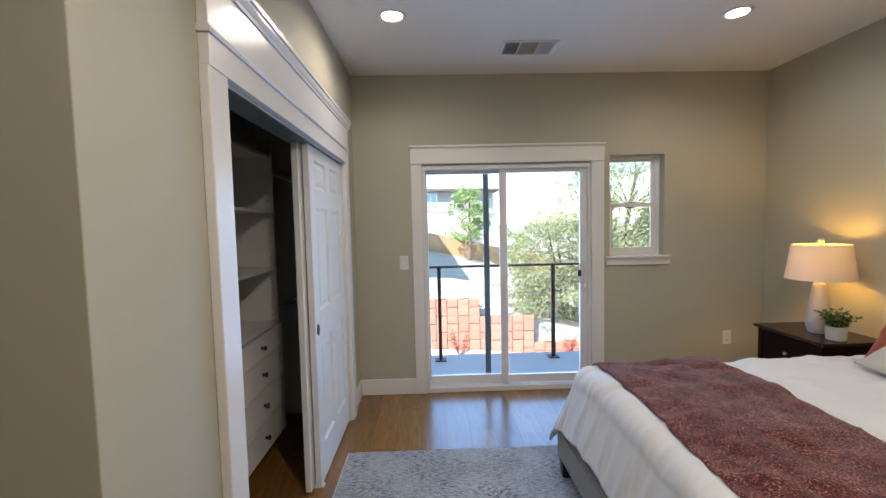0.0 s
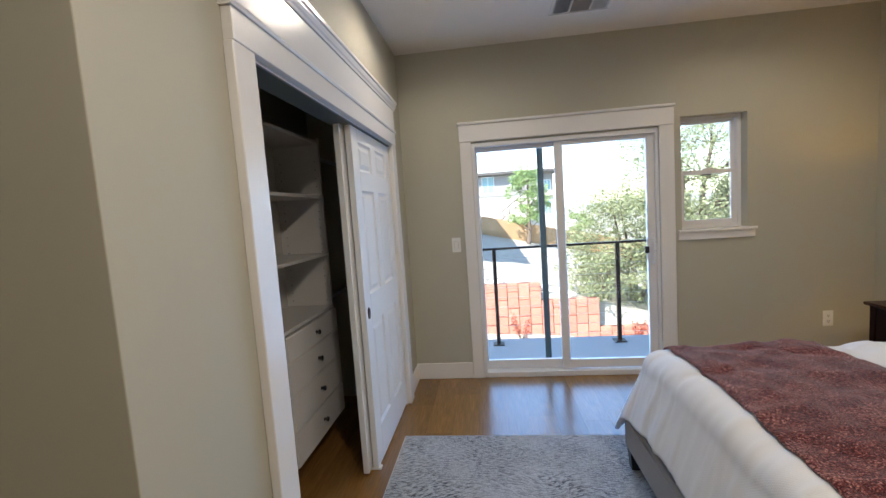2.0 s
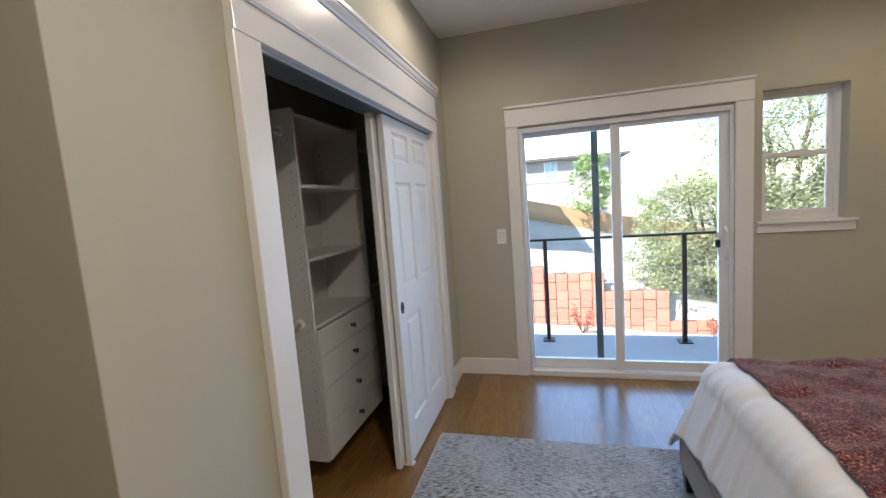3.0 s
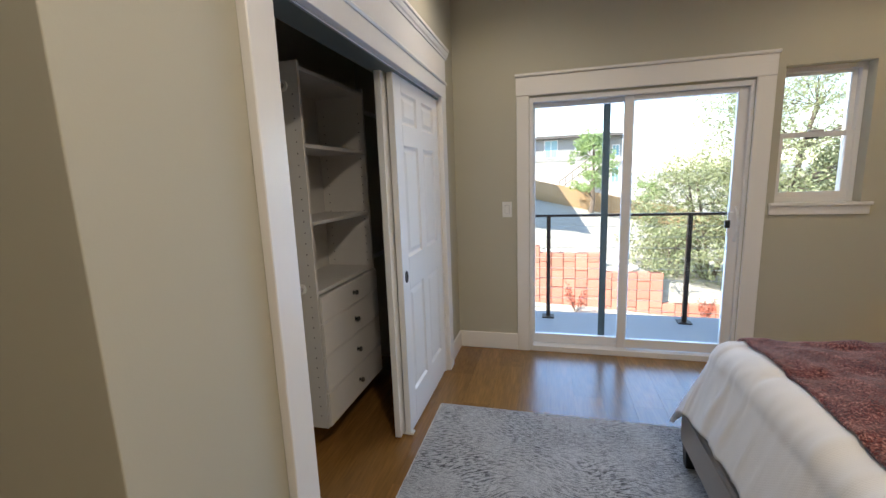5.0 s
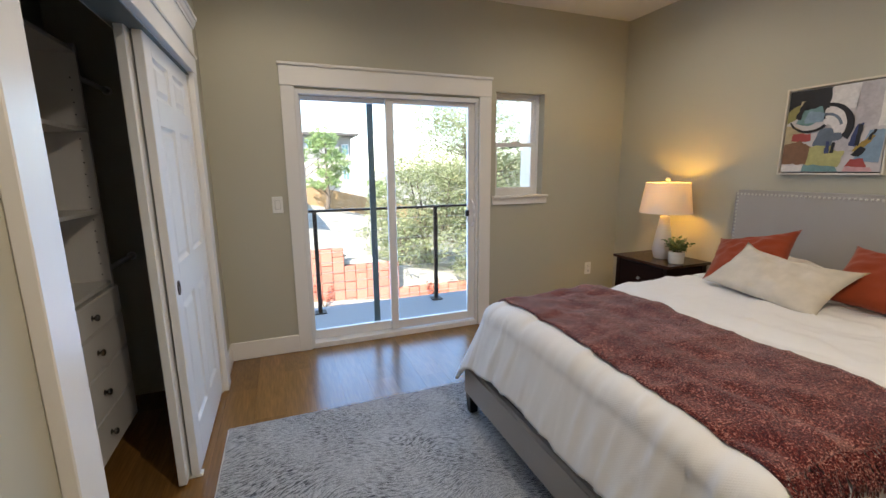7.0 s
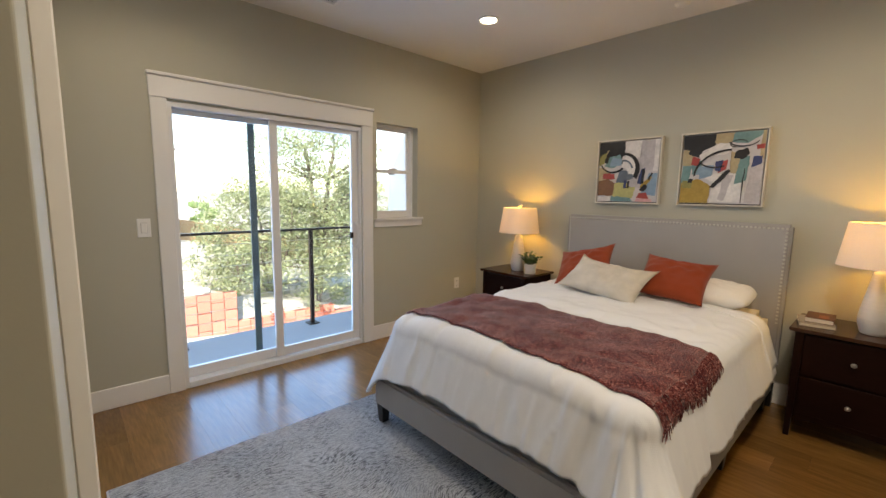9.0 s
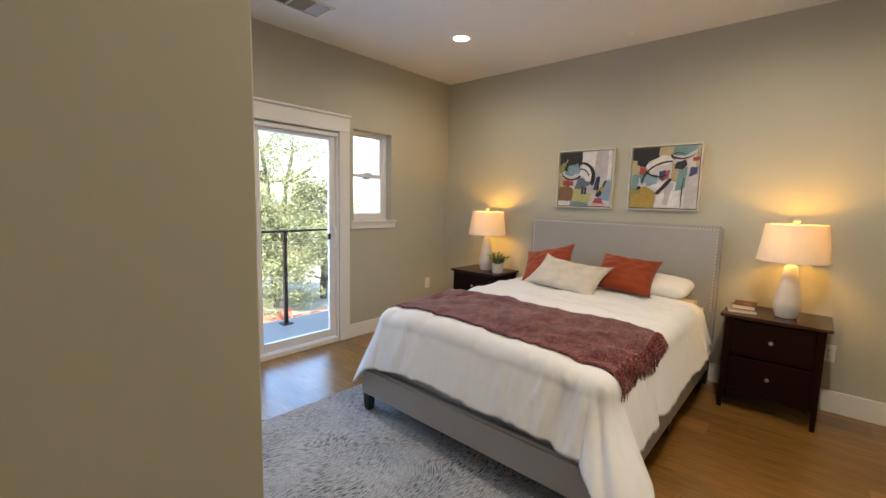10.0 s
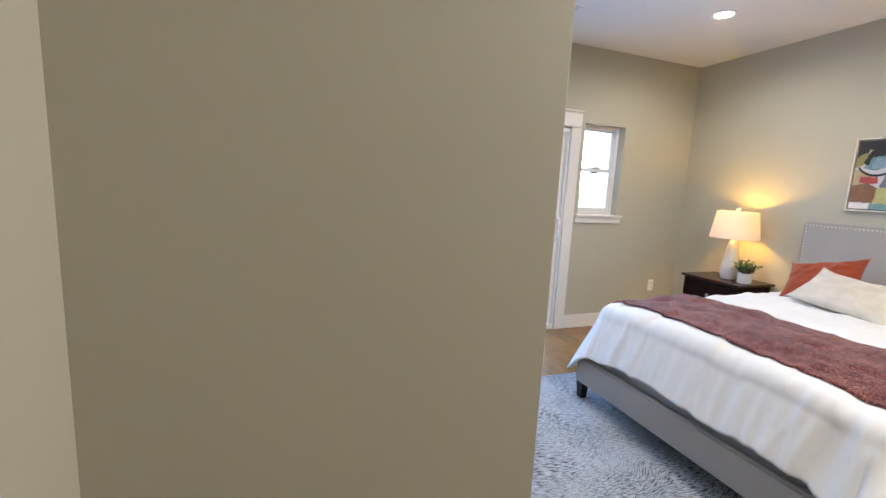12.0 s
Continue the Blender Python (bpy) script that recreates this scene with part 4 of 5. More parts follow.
# ---- nightstands ----
def nightstand(y0, y1):
    x0, x1, top = 2.462, 2.915, 0.697
    ob = thing("nightstand", (2.68, (y0 + y1) / 2, 0), "dark espresso wood nightstand with two drawers", "nightstand", "nightstands")
    part("top", boxes((x0 - 0.015, y0, top - 0.022, x1 + 0.01, y1, top), bev=0.005, seg=2), ESPRESSO_LIT, ob)
    a, b = y0 + 0.03, y1 - 0.03
    for xx, sx in ((x0 + 0.005, 1), (x1 - 0.05, 0)):
        for yy, sy in ((a, 1), (b - 0.045, 0)):
            bm = boxes((xx, yy, 0, xx + 0.045, yy + 0.045, top - 0.0225), bev=0.002)
            for v in bm.verts:
                if v.co.z < 0.02:
                    v.co.x = xx + (v.co.x - xx) * 0.62 + (0.017 if not sx else 0.0)
                    v.co.y = yy + (v.co.y - yy) * 0.62 + (0.017 if not sy else 0.0)
            part("leg", bm, ESPRESSO_SHADED, ob)
    part("body", boxes((x0 + 0.022, a + 0.008, 0.135, x1 - 0.006, b - 0.008, top - 0.023)), ESPRESSO_SHADED, ob)
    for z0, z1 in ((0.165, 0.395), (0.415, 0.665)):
        dr = part("drawer", boxes((x0 + 0.008, a + 0.048, z0, x0 + 0.0215, b - 0.048, z1), bev=0.001), ESPRESSO_SHADED, ob)
        bm = bmesh.new()
        lathe(bm, [(0.0, 0.026), (0.010, 0.025), (0.014, 0.019), (0.012, 0.013), (0.006, 0.009), (0.006, 0.0)], (0, 0, 0), 16)
        bm.transform(Matrix.Translation((x0 + 0.008, (y0 + y1) / 2, (z0 + z1) / 2)) @ Matrix.Rotation(radians(-90), 4, "Y"))
        part("knob", bm, NICKEL, dr, "round brushed nickel knob", smooth=True)
    bm = bmesh.new()
    prism(bm, [(a + 0.046, 0.163), (b - 0.046, 0.163), (b - 0.046, 0.10), (b - 0.10, 0.125), ((a + b) / 2, 0.135), (a + 0.10, 0.125), (a + 0.046, 0.10)], "x", x0 + 0.010, x0 + 0.0215)
    part("apron", bm, ESPRESSO_SHADED, ob)
    return ob


stand = nightstand(0.150, 0.754)
copy_thing(stand, pose(2.68, 3.022, 0))


# ---- table lamps ----
def table_lamp(x, y, z):
    ob = thing("table_lamp", (x, y, z), "white ribbed ceramic table lamp with a linen drum shade, lit", "table lamp", "table lamps")
    prof = [(0.0, 0.0), (0.057, 0.0), (0.061, 0.005)]
    for i in range(41):
        t = i / 40
        r = 0.064 + 0.015 * math.sin(t / 0.24 * math.pi / 2) if t < 0.24 else 0.079 - 0.041 * ((t - 0.24) / 0.76) ** 0.95
        prof.append((r + 0.0012 * math.sin(i * 2.2), 0.012 + 0.345 * t))
    prof += [(0.034, 0.362), (0.018, 0.372), (0.012, 0.385), (0.0, 0.385)]
    part("base", lathe(bmesh.new(), prof, (x, y, z), 36), CERAMIC, ob, smooth=True)
    part("stem", tube(bmesh.new(), (x, y, z + 0.37), (x, y, z + 0.655), 0.006, seg=8), NICKEL, ob)
    zb, zt, rb, rt = 0.395, 0.648, 0.205, 0.170
    bm = bmesh.new()
    lathe(bm, [(rb, zb), (rt, zt), (rt - 0.004, zt), (rb - 0.004, zb), (rb, zb)], (x, y, z), 56)
    part("shade", bm, SHADE, ob, "pale linen drum shade glowing warm", smooth=False)
    bm = bmesh.new()
    for k in range(3):
        t = k * 2 * math.pi / 3 + 0.4
        tube(bm, (x, y, z + 0.632), (x + (rt - 0.003) * math.cos(t), y + (rt - 0.003) * math.sin(t), z + 0.642), 0.002, seg=5)
    part("spider", bm, NICKEL, ob, "wire shade holder")
    bm = bmesh.new()
    lathe(bm, [(0.0, 0.648), (0.010, 0.650), (0.009, 0.658), (0.018, 0.664), (0.022, 0.676), (0.018, 0.688), (0.0, 0.692)], (x, y, z), 18)
    part("finial", bm, CERAMIC, ob, "round pale finial", smooth=True)
    bm = bmesh.new()
    bmesh.ops.create_icosphere(bm, subdivisions=2, radius=0.021, matrix=Matrix.Translation((x, y, z + 0.505)))
    part("bulb", bm, BULB, ob, "warm glowing bulb", smooth=True)
    # socket with a wide hidden cup, added to keep bulb light off the base
    part("socket", lathe(bmesh.new(), [(0.008, 0.39), (0.016, 0.40), (0.018, 0.45), (0.040, 0.478), (0.038, 0.482), (0.0, 0.470)], (x, y, z), 20), NICKEL, ob, "metal bulb socket with a flared cup added to shade the base", smooth=True)
    li = new("lamp_bulb", bpy.data.lights.new("lamp_bulb", "POINT"))
    li.data.energy = LAMP_WATTS
    li.data.shadow_soft_size = 0.022
    li.data.color = (1.0, 0.52, 0.045)
    li.location = (x, y, z + 0.560)
    return ob


table_lamp(2.66, 0.398, 0.6975)
table_lamp(2.69, 3.010, 0.6975)


# ---- books ----
def book(at, w, d, h, turn, cover, label, patch=False):
    ob = thing("book", at, label, "book", "books on the nightstand")
    m = pose(*at, 0, 0, turn)
    def put(n, bm, material, label=""):
        bm.transform(m)
        return part(n, bm, material, ob, label)
    put("pages", boxes((-w / 2 + 0.004, -d / 2 + 0.004, 0.003, w / 2 - 0.002, d / 2 - 0.004, h - 0.003)), PAGES, "cream page block")
    c = put("cover", boxes((-w / 2, -d / 2, 0, w / 2, d / 2, 0.0028), (-w / 2, -d / 2, h - 0.0028, w / 2, d / 2, h), (-w / 2, -d / 2, 0.0028, -w / 2 + 0.0035, d / 2, h - 0.0028), bev=0.0008), cover)
    if patch:
        bm = boxes((-w * 0.30, -d * 0.05, h + 0.0002, w * 0.05, d * 0.36, h + 0.0008))
        bm.transform(m)
        part("title_patch", bm, BOOKORANGE, c, "orange printed title block")
    return ob


book((2.66, 0.655, 0.6975), 0.17, 0.235, 0.022, 100, BOOKPALE, "pale clothbound book lying on the nightstand")
book((2.675, 0.635, 0.720), 0.135, 0.20, 0.030, 92, BOOKBROWN, "brown book lying on the pale one", True)

# ---- potted plant ----
PX, PY, PZ = 2.625, 2.81, 0.6975
plant = thing("potted_plant", (PX, PY, PZ), "small leafy green plant in a pale stone pot", "potted plant")
part("pot", lathe(bmesh.new(), [(0.0, 0.0), (0.050, 0.0), (0.056, 0.006), (0.060, 0.098), (0.054, 0.098), (0.052, 0.085), (0.0, 0.085)], (PX, PY, PZ), 28), POT, plant, smooth=False)
part("soil", lathe(bmesh.new(), [(0.0, 0.087), (0.0525, 0.0865)], (PX, PY, PZ), 20), SOIL, plant)
rng = random.Random(11)
bm_stem, bm_leaf = bmesh.new(), bmesh.new()
for k in range(30):
    t = rng.uniform(0, 2 * math.pi)
    reach = rng.uniform(0.03, 0.125)
    p0 = Vector((PX + 0.02 * math.cos(t), PY + 0.02 * math.sin(t), PZ + 0.087))
    p1 = Vector((PX + reach * math.cos(t), PY + reach * math.sin(t), PZ + 0.12 + rng.uniform(0.02, 0.09) * (1.25 - reach * 4)))
    tube(bm_stem, p0, p1, 0.0018, 0.001, 5)
    for s in range(9):
        c = p0.lerp(p1, 0.35 + 0.65 * s / 8)
        d = Vector((rng.uniform(-1, 1), rng.uniform(-1, 1), rng.uniform(-0.2, 0.9))).normalized()
        side = d.cross(Vector((rng.uniform(-0.4, 0.4), rng.uniform(-0.4, 0.4), 1))).normalized()
        up = side.cross(d)
        ln, wd = rng.uniform(0.022, 0.038), rng.uniform(0.009, 0.014)
        v = [bm_leaf.verts.new(c + d * (ln * a) + side * (wd * b) + up * (ln * e)) for a, b, e in ((0, 0, 0), (0.35, 1, 0.06), (0.75, 0.75, 0.05), (1, 0, -0.04), (0.75, -0.75, 0.05), (0.35, -1, 0.06))]
        bm_leaf.faces.new((v[0], v[1], v[2], v[3]))
        bm_leaf.faces.new((v[0], v[3], v[4], v[5]))
part("stems", bm_stem, mat("stem_green", (0.08, 0.10, 0.04), 0.6), plant)
tagged(part("foliage", bm_leaf, leaf_mat("pot_leaves", (0.06, 0.11, 0.05), (0.17, 0.25, 0.12)), plant, "many small grey-green leaves"), kind="stuff")


# ---- paintings ----
PAINT = {k: mat("paint_" + k, c, 0.6, vary=0.28, scale=16, grain=0.2, gscale=50, bump=0.25, bscale=120) for k, c in dict(
    black=(0.014, 0.014, 0.016), white=(0.68, 0.65, 0.63), lilac=(0.46, 0.43, 0.44), teal=(0.15, 0.27, 0.27), ochre=(0.36, 0.24, 0.05), olive=(0.24, 0.22, 0.07),
    red=(0.36, 0.06, 0.05), navy=(0.035, 0.05, 0.14), slate=(0.12, 0.15, 0.19), blue=(0.22, 0.32, 0.42), brown=(0.20, 0.10, 0.05), lime=(0.42, 0.40, 0.16), sand=(0.42, 0.34, 0.20), pink=(0.62, 0.36, 0.36)).items()}


def painting(y_left, y_right, z0, z1, label):
    """Canvas in a floating frame on the east wall; u runs from the left edge, v up."""
    xw = XR
    ob = thing("framed_painting", (xw, (y_left + y_right) / 2, z0), label, "painting", "paintings over the bed")
    fr = 0.012
    for r in ((xw - 0.042, y_right, z0, xw, y_right + fr, z1), (xw - 0.042, y_left - fr, z0, xw, y_left, z1), (xw - 0.042, y_right + fr, z0, xw, y_left - fr, z0 + fr), (xw - 0.042, y_right + fr, z1 - fr, xw, y_left - fr, z1)):
        part("frame_bar", boxes(r, bev=0.002), FRAMEMETAL, ob, "thin champagne metal frame")
    part("shadow_gap", boxes((xw - 0.012, y_right + fr, z0 + fr, xw - 0.001, y_left - fr, z1 - fr)), SLOT_SHADE, ob, "dark sheet for the shade in the gap round the canvas")
    g = 0.007
    ya, yb, za, zb = y_left - fr - g, y_right + fr + g, z0 + fr + g, z1 - fr - g
    cv = part("canvas", boxes((xw - 0.036, yb, za, xw - 0.012, ya, zb), bev=0.002), CANVAS, ob)
    layer = [0]

    def dab(color, *pts):
        layer[0] += 1
        x = xw - 0.0362 - 0.00025 * layer[0]
        fine = []
        for i, p in enumerate(pts):
            q = pts[(i + 1) % len(pts)]
            for k in range(9):
                t = k / 9
                u, v = p[0] + (q[0] - p[0]) * t, p[1] + (q[1] - p[1]) * t
                w = 0.016
                inside = 0.03 < u < 0.97 and 0.03 < v < 0.97
                u += w * noise.noise((u * 19, v * 19, layer[0] * 1.7)) if inside else 0
                v += w * noise.noise((u * 19, v * 19, layer[0] * 1.7 + 30)) if inside else 0
                fine.append((min(max(u, 0.004), 0.996), min(max(v, 0.004), 0.996)))
        bm = bmesh.new()
        f = bm.faces.new([bm.verts.new((x, ya + (yb - ya) * u, za + (zb - za) * v)) for u, v in fine])
        bmesh.ops.triangulate(bm, faces=[f])
        part("paint_patch", bm, PAINT[color], cv)

    def sweep(color, cu, cv_, ru, rv, a0, a1, w0, w1):
        """A curved brush stroke."""
        layer[0] += 1
        x = xw - 0.0362 - 0.00025 * layer[0]
        bm = bmesh.new()
        rows = []
        for k in range(25):
            t = k / 24
            an = radians(a0 + (a1 - a0) * t)
            w = (w0 + (w1 - w0) * t) / 2 * (1 + 0.3 * noise.noise((t * 6, layer[0], 0)))
            rows.append([bm.verts.new((x, ya + (yb - ya) * (cu + (ru + s * w) * math.cos(an)), za + (zb - za) * (cv_ + (rv + s * w) * math.sin(an)))) for s in (-1, 1)])
        for p, q in zip(rows, rows[1:]):
            bm.faces.new((p[0], p[1], q[1], q[0]))
        part("brush_stroke", bm, PAINT[color], cv)

    return dab, sweep


dab, sweep = painting(2.308, 1.746, 1.414, 1.977, "abstract painting with a black arc, lilac, teal and ochre")
dab("black", (0, 0.66), (0.13, 0.72), (0.30, 0.70), (0.44, 0.62), (0.45, 1), (0, 1))
dab("white", (0.45, 0.70), (0.70, 0.72), (0.72, 1), (0.45, 1))
dab("lilac", (0.70, 0.45), (0.97, 0.55), (1, 1), (0.72, 1))
dab("white", (0.92, 0.50), (1, 0.5), (1, 1), (0.93, 1))
dab("olive", (0, 0.60), (0.12, 0.66), (0.14, 0.82), (0.05, 0.80), (0, 0.74))
dab("teal", (0.10, 0.60), (0.26, 0.56), (0.42, 0.68), (0.36, 0.78), (0.20, 0.76))
dab("blue", (0.20, 0.62), (0.40, 0.60), (0.40, 0.70), (0.22, 0.70))
dab("sand", (0, 0.34), (0.16, 0.32), (0.22, 0.48), (0.12, 0.56), (0, 0.58))
dab("red", (0.08, 0.38), (0.30, 0.38), (0.28, 0.46), (0.10, 0.48))
dab("brown", (0, 0.10), (0.30, 0.09), (0.32, 0.30), (0.18, 0.38), (0, 0.34))
dab("lime", (0.28, 0.08), (0.62, 0.06), (0.66, 0.26), (0.40, 0.34), (0.30, 0.30))
dab("white", (0, 0), (0.24, 0), (0.24, 0.08), (0, 0.09))
dab("teal", (0.24, 0), (0.62, 0), (0.58, 0.06), (0.26, 0.09))
dab("slate", (0.32, 0.32), (0.52, 0.30), (0.54, 0.50), (0.38, 0.52))
dab("lilac", (0.54, 0.26), (0.74, 0.22), (0.80, 0.46), (0.62, 0.54))
dab("blue", (0.74, 0.12), (0.98, 0.10), (1, 0.46), (0.86, 0.46))
dab("navy", (0.68, 0.30), (0.76, 0.28), (0.80, 0.54), (0.74, 0.54))
dab("ochre", (0.72, 0.24), (0.80, 0.22), (0.92, 0.40), (0.88, 0.42))
dab("red", (0.68, 0.06), (0.88, 0.05), (0.84, 0.15), (0.72, 0.14))
dab("pink", (0.66, 0), (0.94, 0), (0.92, 0.05), (0.68, 0.06))
dab("white", (0.40, 0.62), (0.60, 0.66), (0.66, 0.42), (0.56, 0.40), (0.54, 0.54), (0.42, 0.56))
dab("white", (0.42, 0.74), (0.56, 0.76), (0.66, 0.62), (0.64, 0.42), (0.54, 0.40), (0.50, 0.52), (0.42, 0.60))
sweep("black", 0.44, 0.54, 0.235, 0.25, 100, -35, 0.035, 0.085)
sweep("slate", 0.44, 0.52, 0.15, 0.16, 100, 10, 0.03, 0.03)
sweep("black", 0.26, 0.68, 0.22, 0.19, 200, 320, 0.02, 0.035)
dab("sand", (0.13, 0.74), (0.18, 0.74), (0.19, 0.86), (0.15, 0.86))
dab("blue", (0.20, 0.60), (0.36, 0.60), (0.40, 0.70), (0.24, 0.74))
dab("slate", (0.45, 0.36), (0.62, 0.38), (0.60, 0.46), (0.47, 0.46))
dab("black", (0.74, 0.30), (0.78, 0.29), (0.80, 0.52), (0.76, 0.54))
dab("black", (0.85, 0.36), (0.88, 0.36), (0.93, 0.46), (0.90, 0.47))
dab("black", (0.72, 0.20), (0.80, 0.16), (0.86, 0.26), (0.80, 0.28))
dab("black", (0.10, 0.66), (0.16, 0.64), (0.22, 0.86), (0.17, 0.86))
dab("navy", (0.46, 0.22), (0.50, 0.22), (0.50, 0.36), (0.47, 0.36))
dab("black", (0.52, 0.22), (0.55, 0.22), (0.56, 0.34), (0.53, 0.34))

dab, sweep = painting(1.606, 1.036, 1.414, 1.977, "abstract painting in black, white, teal and mustard")
dab("black", (0, 0.80), (0.22, 0.74), (0.42, 0.84), (0.42, 1), (0, 1))
dab("sand", (0.42, 0.86), (0.62, 0.86), (0.64, 1), (0.42, 1))
dab("teal", (0.62, 0.86), (0.80, 0.84), (0.97, 0.96), (0.96, 1), (0.64, 1))
dab("sand", (0.94, 0.62), (1, 0.62), (1, 1), (0.96, 1))
dab("sand", (0, 0.56), (0.14, 0.54), (0.16, 0.74), (0.04, 0.80), (0, 0.78))
dab("black", (0.08, 0.72), (0.24, 0.66), (0.26, 0.78), (0.10, 0.80))
dab("teal", (0, 0.30), (0.10, 0.28), (0.14, 0.56), (0.02, 0.56))
dab("teal", (0.14, 0.42), (0.26, 0.44), (0.26, 0.64), (0.14, 0.66))
dab("ochre", (0, 0), (0.38, 0), (0.40, 0.26), (0.24, 0.36), (0, 0.30))
dab("olive", (0.02, 0.24), (0.14, 0.22), (0.16, 0.32), (0.03, 0.34))
dab("white", (0.22, 0.70), (0.46, 0.86), (0.64, 0.84), (0.60, 0.72), (0.40, 0.68), (0.26, 0.58))
dab("blue", (0.24, 0.36), (0.40, 0.40), (0.42, 0.56), (0.26, 0.54))
dab("white", (0.40, 0.02), (0.82, 0.02), (0.80, 0.42), (0.60, 0.44), (0.42, 0.34))
dab("lilac", (0.50, 0.06), (0.58, 0.05), (0.66, 0.40), (0.56, 0.42))
dab("lilac", (0.82, 0), (1, 0), (1, 0.62), (0.86, 0.56))
dab("sand", (0.62, 0.44), (0.74, 0.42), (0.74, 0.70), (0.62, 0.74))
dab("teal", (0.68, 0.28), (0.82, 0.32), (0.84, 0.66), (0.74, 0.68))
dab("red", (0.13, 0.58), (0.22, 0.54), (0.24, 0.66), (0.14, 0.68))
dab("red", (0.48, 0.44), (0.57, 0.48), (0.60, 0.62), (0.52, 0.60))
dab("navy", (0.44, 0.48), (0.50, 0.46), (0.54, 0.62), (0.44, 0.60))
dab("navy", (0.86, 0.50), (0.98, 0.56), (0.98, 0.66), (0.88, 0.66))
dab("red", (0.92, 0.74), (1, 0.76), (1, 0.82), (0.90, 0.80))
dab("black", (0.66, 0.64), (0.76, 0.62), (0.84, 0.70), (0.80, 0.78), (0.68, 0.74))
dab("black", (0.38, 0.24), (0.44, 0.22), (0.64, 0.46), (0.60, 0.50))
dab("black", (0.10, 0.30), (0.16, 0.30), (0.17, 0.35), (0.11, 0.36))
dab("white", (0.32, 0.36), (0.44, 0.30), (0.52, 0.42), (0.44, 0.44))
sweep("black", 0.62, 0.40, 0.44, 0.36, 180, 90, 0.025, 0.03)
sweep("black", 0.44, 0.66, 0.22, 0.14, 200, 300, 0.02, 0.02)
sweep("black", 0.76, 0.90, 0.18, 0.10, 200, 340, 0.02, 0.012)
sweep("black", 0.70, 0.84, 0.10, 0.05, 20, 250, 0.012, 0.012)
dab("black", (0.775, 0.02), (0.785, 0.02), (0.80, 0.50), (0.79, 0.50))
dab("blue", (0.20, 0.42), (0.30, 0.40), (0.36, 0.50), (0.24, 0.54))


# ---- balcony ----
solid("balcony_floor", boxes((-2.2, YF + T + 0.001, -0.28, 2.598, 4.99, -0.02), bev=0.004), CONCRETE, "pale grey concrete balcony deck in shade", "balcony floor", kind="structure")
solid("wall_wing", boxes((2.60, YF + T + 0.001, -6.0, 2.80, 5.22, 3.25)), STUCCO, "white stucco wing wall beside the balcony", "wall", kind="structure")
solid("roof_eave", boxes((-6.0, YB - 4, 3.10, 7.0, 4.12, 3.35)), STUCCO, "plain pale roof slab over the house", "roof", kind="structure")
solid("wall_below", boxes((-6.0, YF + 0.03, -6.0, 2.6, YF + T, -0.28)), STUCCO, "white stucco wall under the balcony", "wall", kind="structure")
rail = thing("balcony_railing", (0.6, 4.80, -0.02), "dark bronze balcony railing with thin steel cables", "railing")
part("top_rail", boxes((-2.2, 4.775, 1.052, 2.595, 4.825, 1.076), bev=0.003), DARKMETAL, rail)
for x in (-1.37, -0.064, 1.247, 2.52):
    po = part("post", boxes((x - 0.02, 4.78, -0.008, x + 0.02, 4.82, 1.052), bev=0.002), DARKMETAL, rail)
    part("base_plate", boxes((x - 0.062, 4.738, -0.0195, x + 0.062, 4.862, -0.008), bev=0.002), DARKMETAL, po)
for i in range(9):
    z = 0.085 + i * 0.108
    part("cable", tube(bmesh.new(), (-2.2, 4.80, z), (2.595, 4.80, z), 0.0022, seg=6), STEEL, rail, "thin steel cable")

# ---- land outside ----
WY = 20.0


def land(x, y):
    """Height of the terrace behind the block wall."""
    z = -2.25 + (min(y, 60) - WY) * 0.036 - 0.23 * min(max(x, -8), 22)
    if y > 60:
        z -= (y - 60) * 0.05
    return max(z, -9.0) + 0.25 * noise.noise((x * 0.15, y * 0.15, 0.0))


def yard(x, y):
    """Height of the lower yard before the wall."""
    return -4.55 - 0.06 * min(max(x, -8), 20) + 0.15 * noise.noise((x * 0.3, y * 0.3, 5.0))


bm = bmesh.new()
ys = [5.3, 8, 11, 14, 16, 18, 19.4, WY + 0.3] + [WY + 0.35, 21, 22.5, 24, 27, 30, 34, 38, 42, 46, 50, 56, 64, 80, 110, 160, 260, 500, 1200, 3000]
xs = [-3000, -900, -300, -120, -60, -40] + [-30 + 2 * i for i in range(41)] + [60, 80, 120, 300, 900, 3000]
rows = []
for y in ys:
    rows.append([bm.verts.new((x, y, yard(x, y) if y <= WY + 0.3 else land(x, y))) for x in xs])
for a, b in zip(rows, rows[1:]):
    for i in range(len(xs) - 1):
        bm.faces.new((a[i], a[i + 1], b[i + 1], b[i]))
near = [bm.verts.new((x, -3000, -6.5)) for x in (-3000, 3000)]
bm.faces.new((near[0], near[1], rows[0][-1], *rows[0][-2:0:-1], rows[0][0]))
solid("ground", bm, DIRT, "pale dry sloping ground outside", "ground", kind="structure", smooth=True)

hill = bmesh.new()
hr = []
for i in range(60):
    x = -1200 + i * 50
    hr.append((hill.verts.new((x, 900, -60)), hill.verts.new((x, 900, 2 + 14 * noise.noise((i * 0.17, 0, 0)) + 4 * noise.noise((i * 0.7, 2, 0))))))
for a, b in zip(hr, hr[1:]):
    hill.faces.new((a[0], b[0], b[1], a[1]))
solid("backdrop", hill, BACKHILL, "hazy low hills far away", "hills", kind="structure")

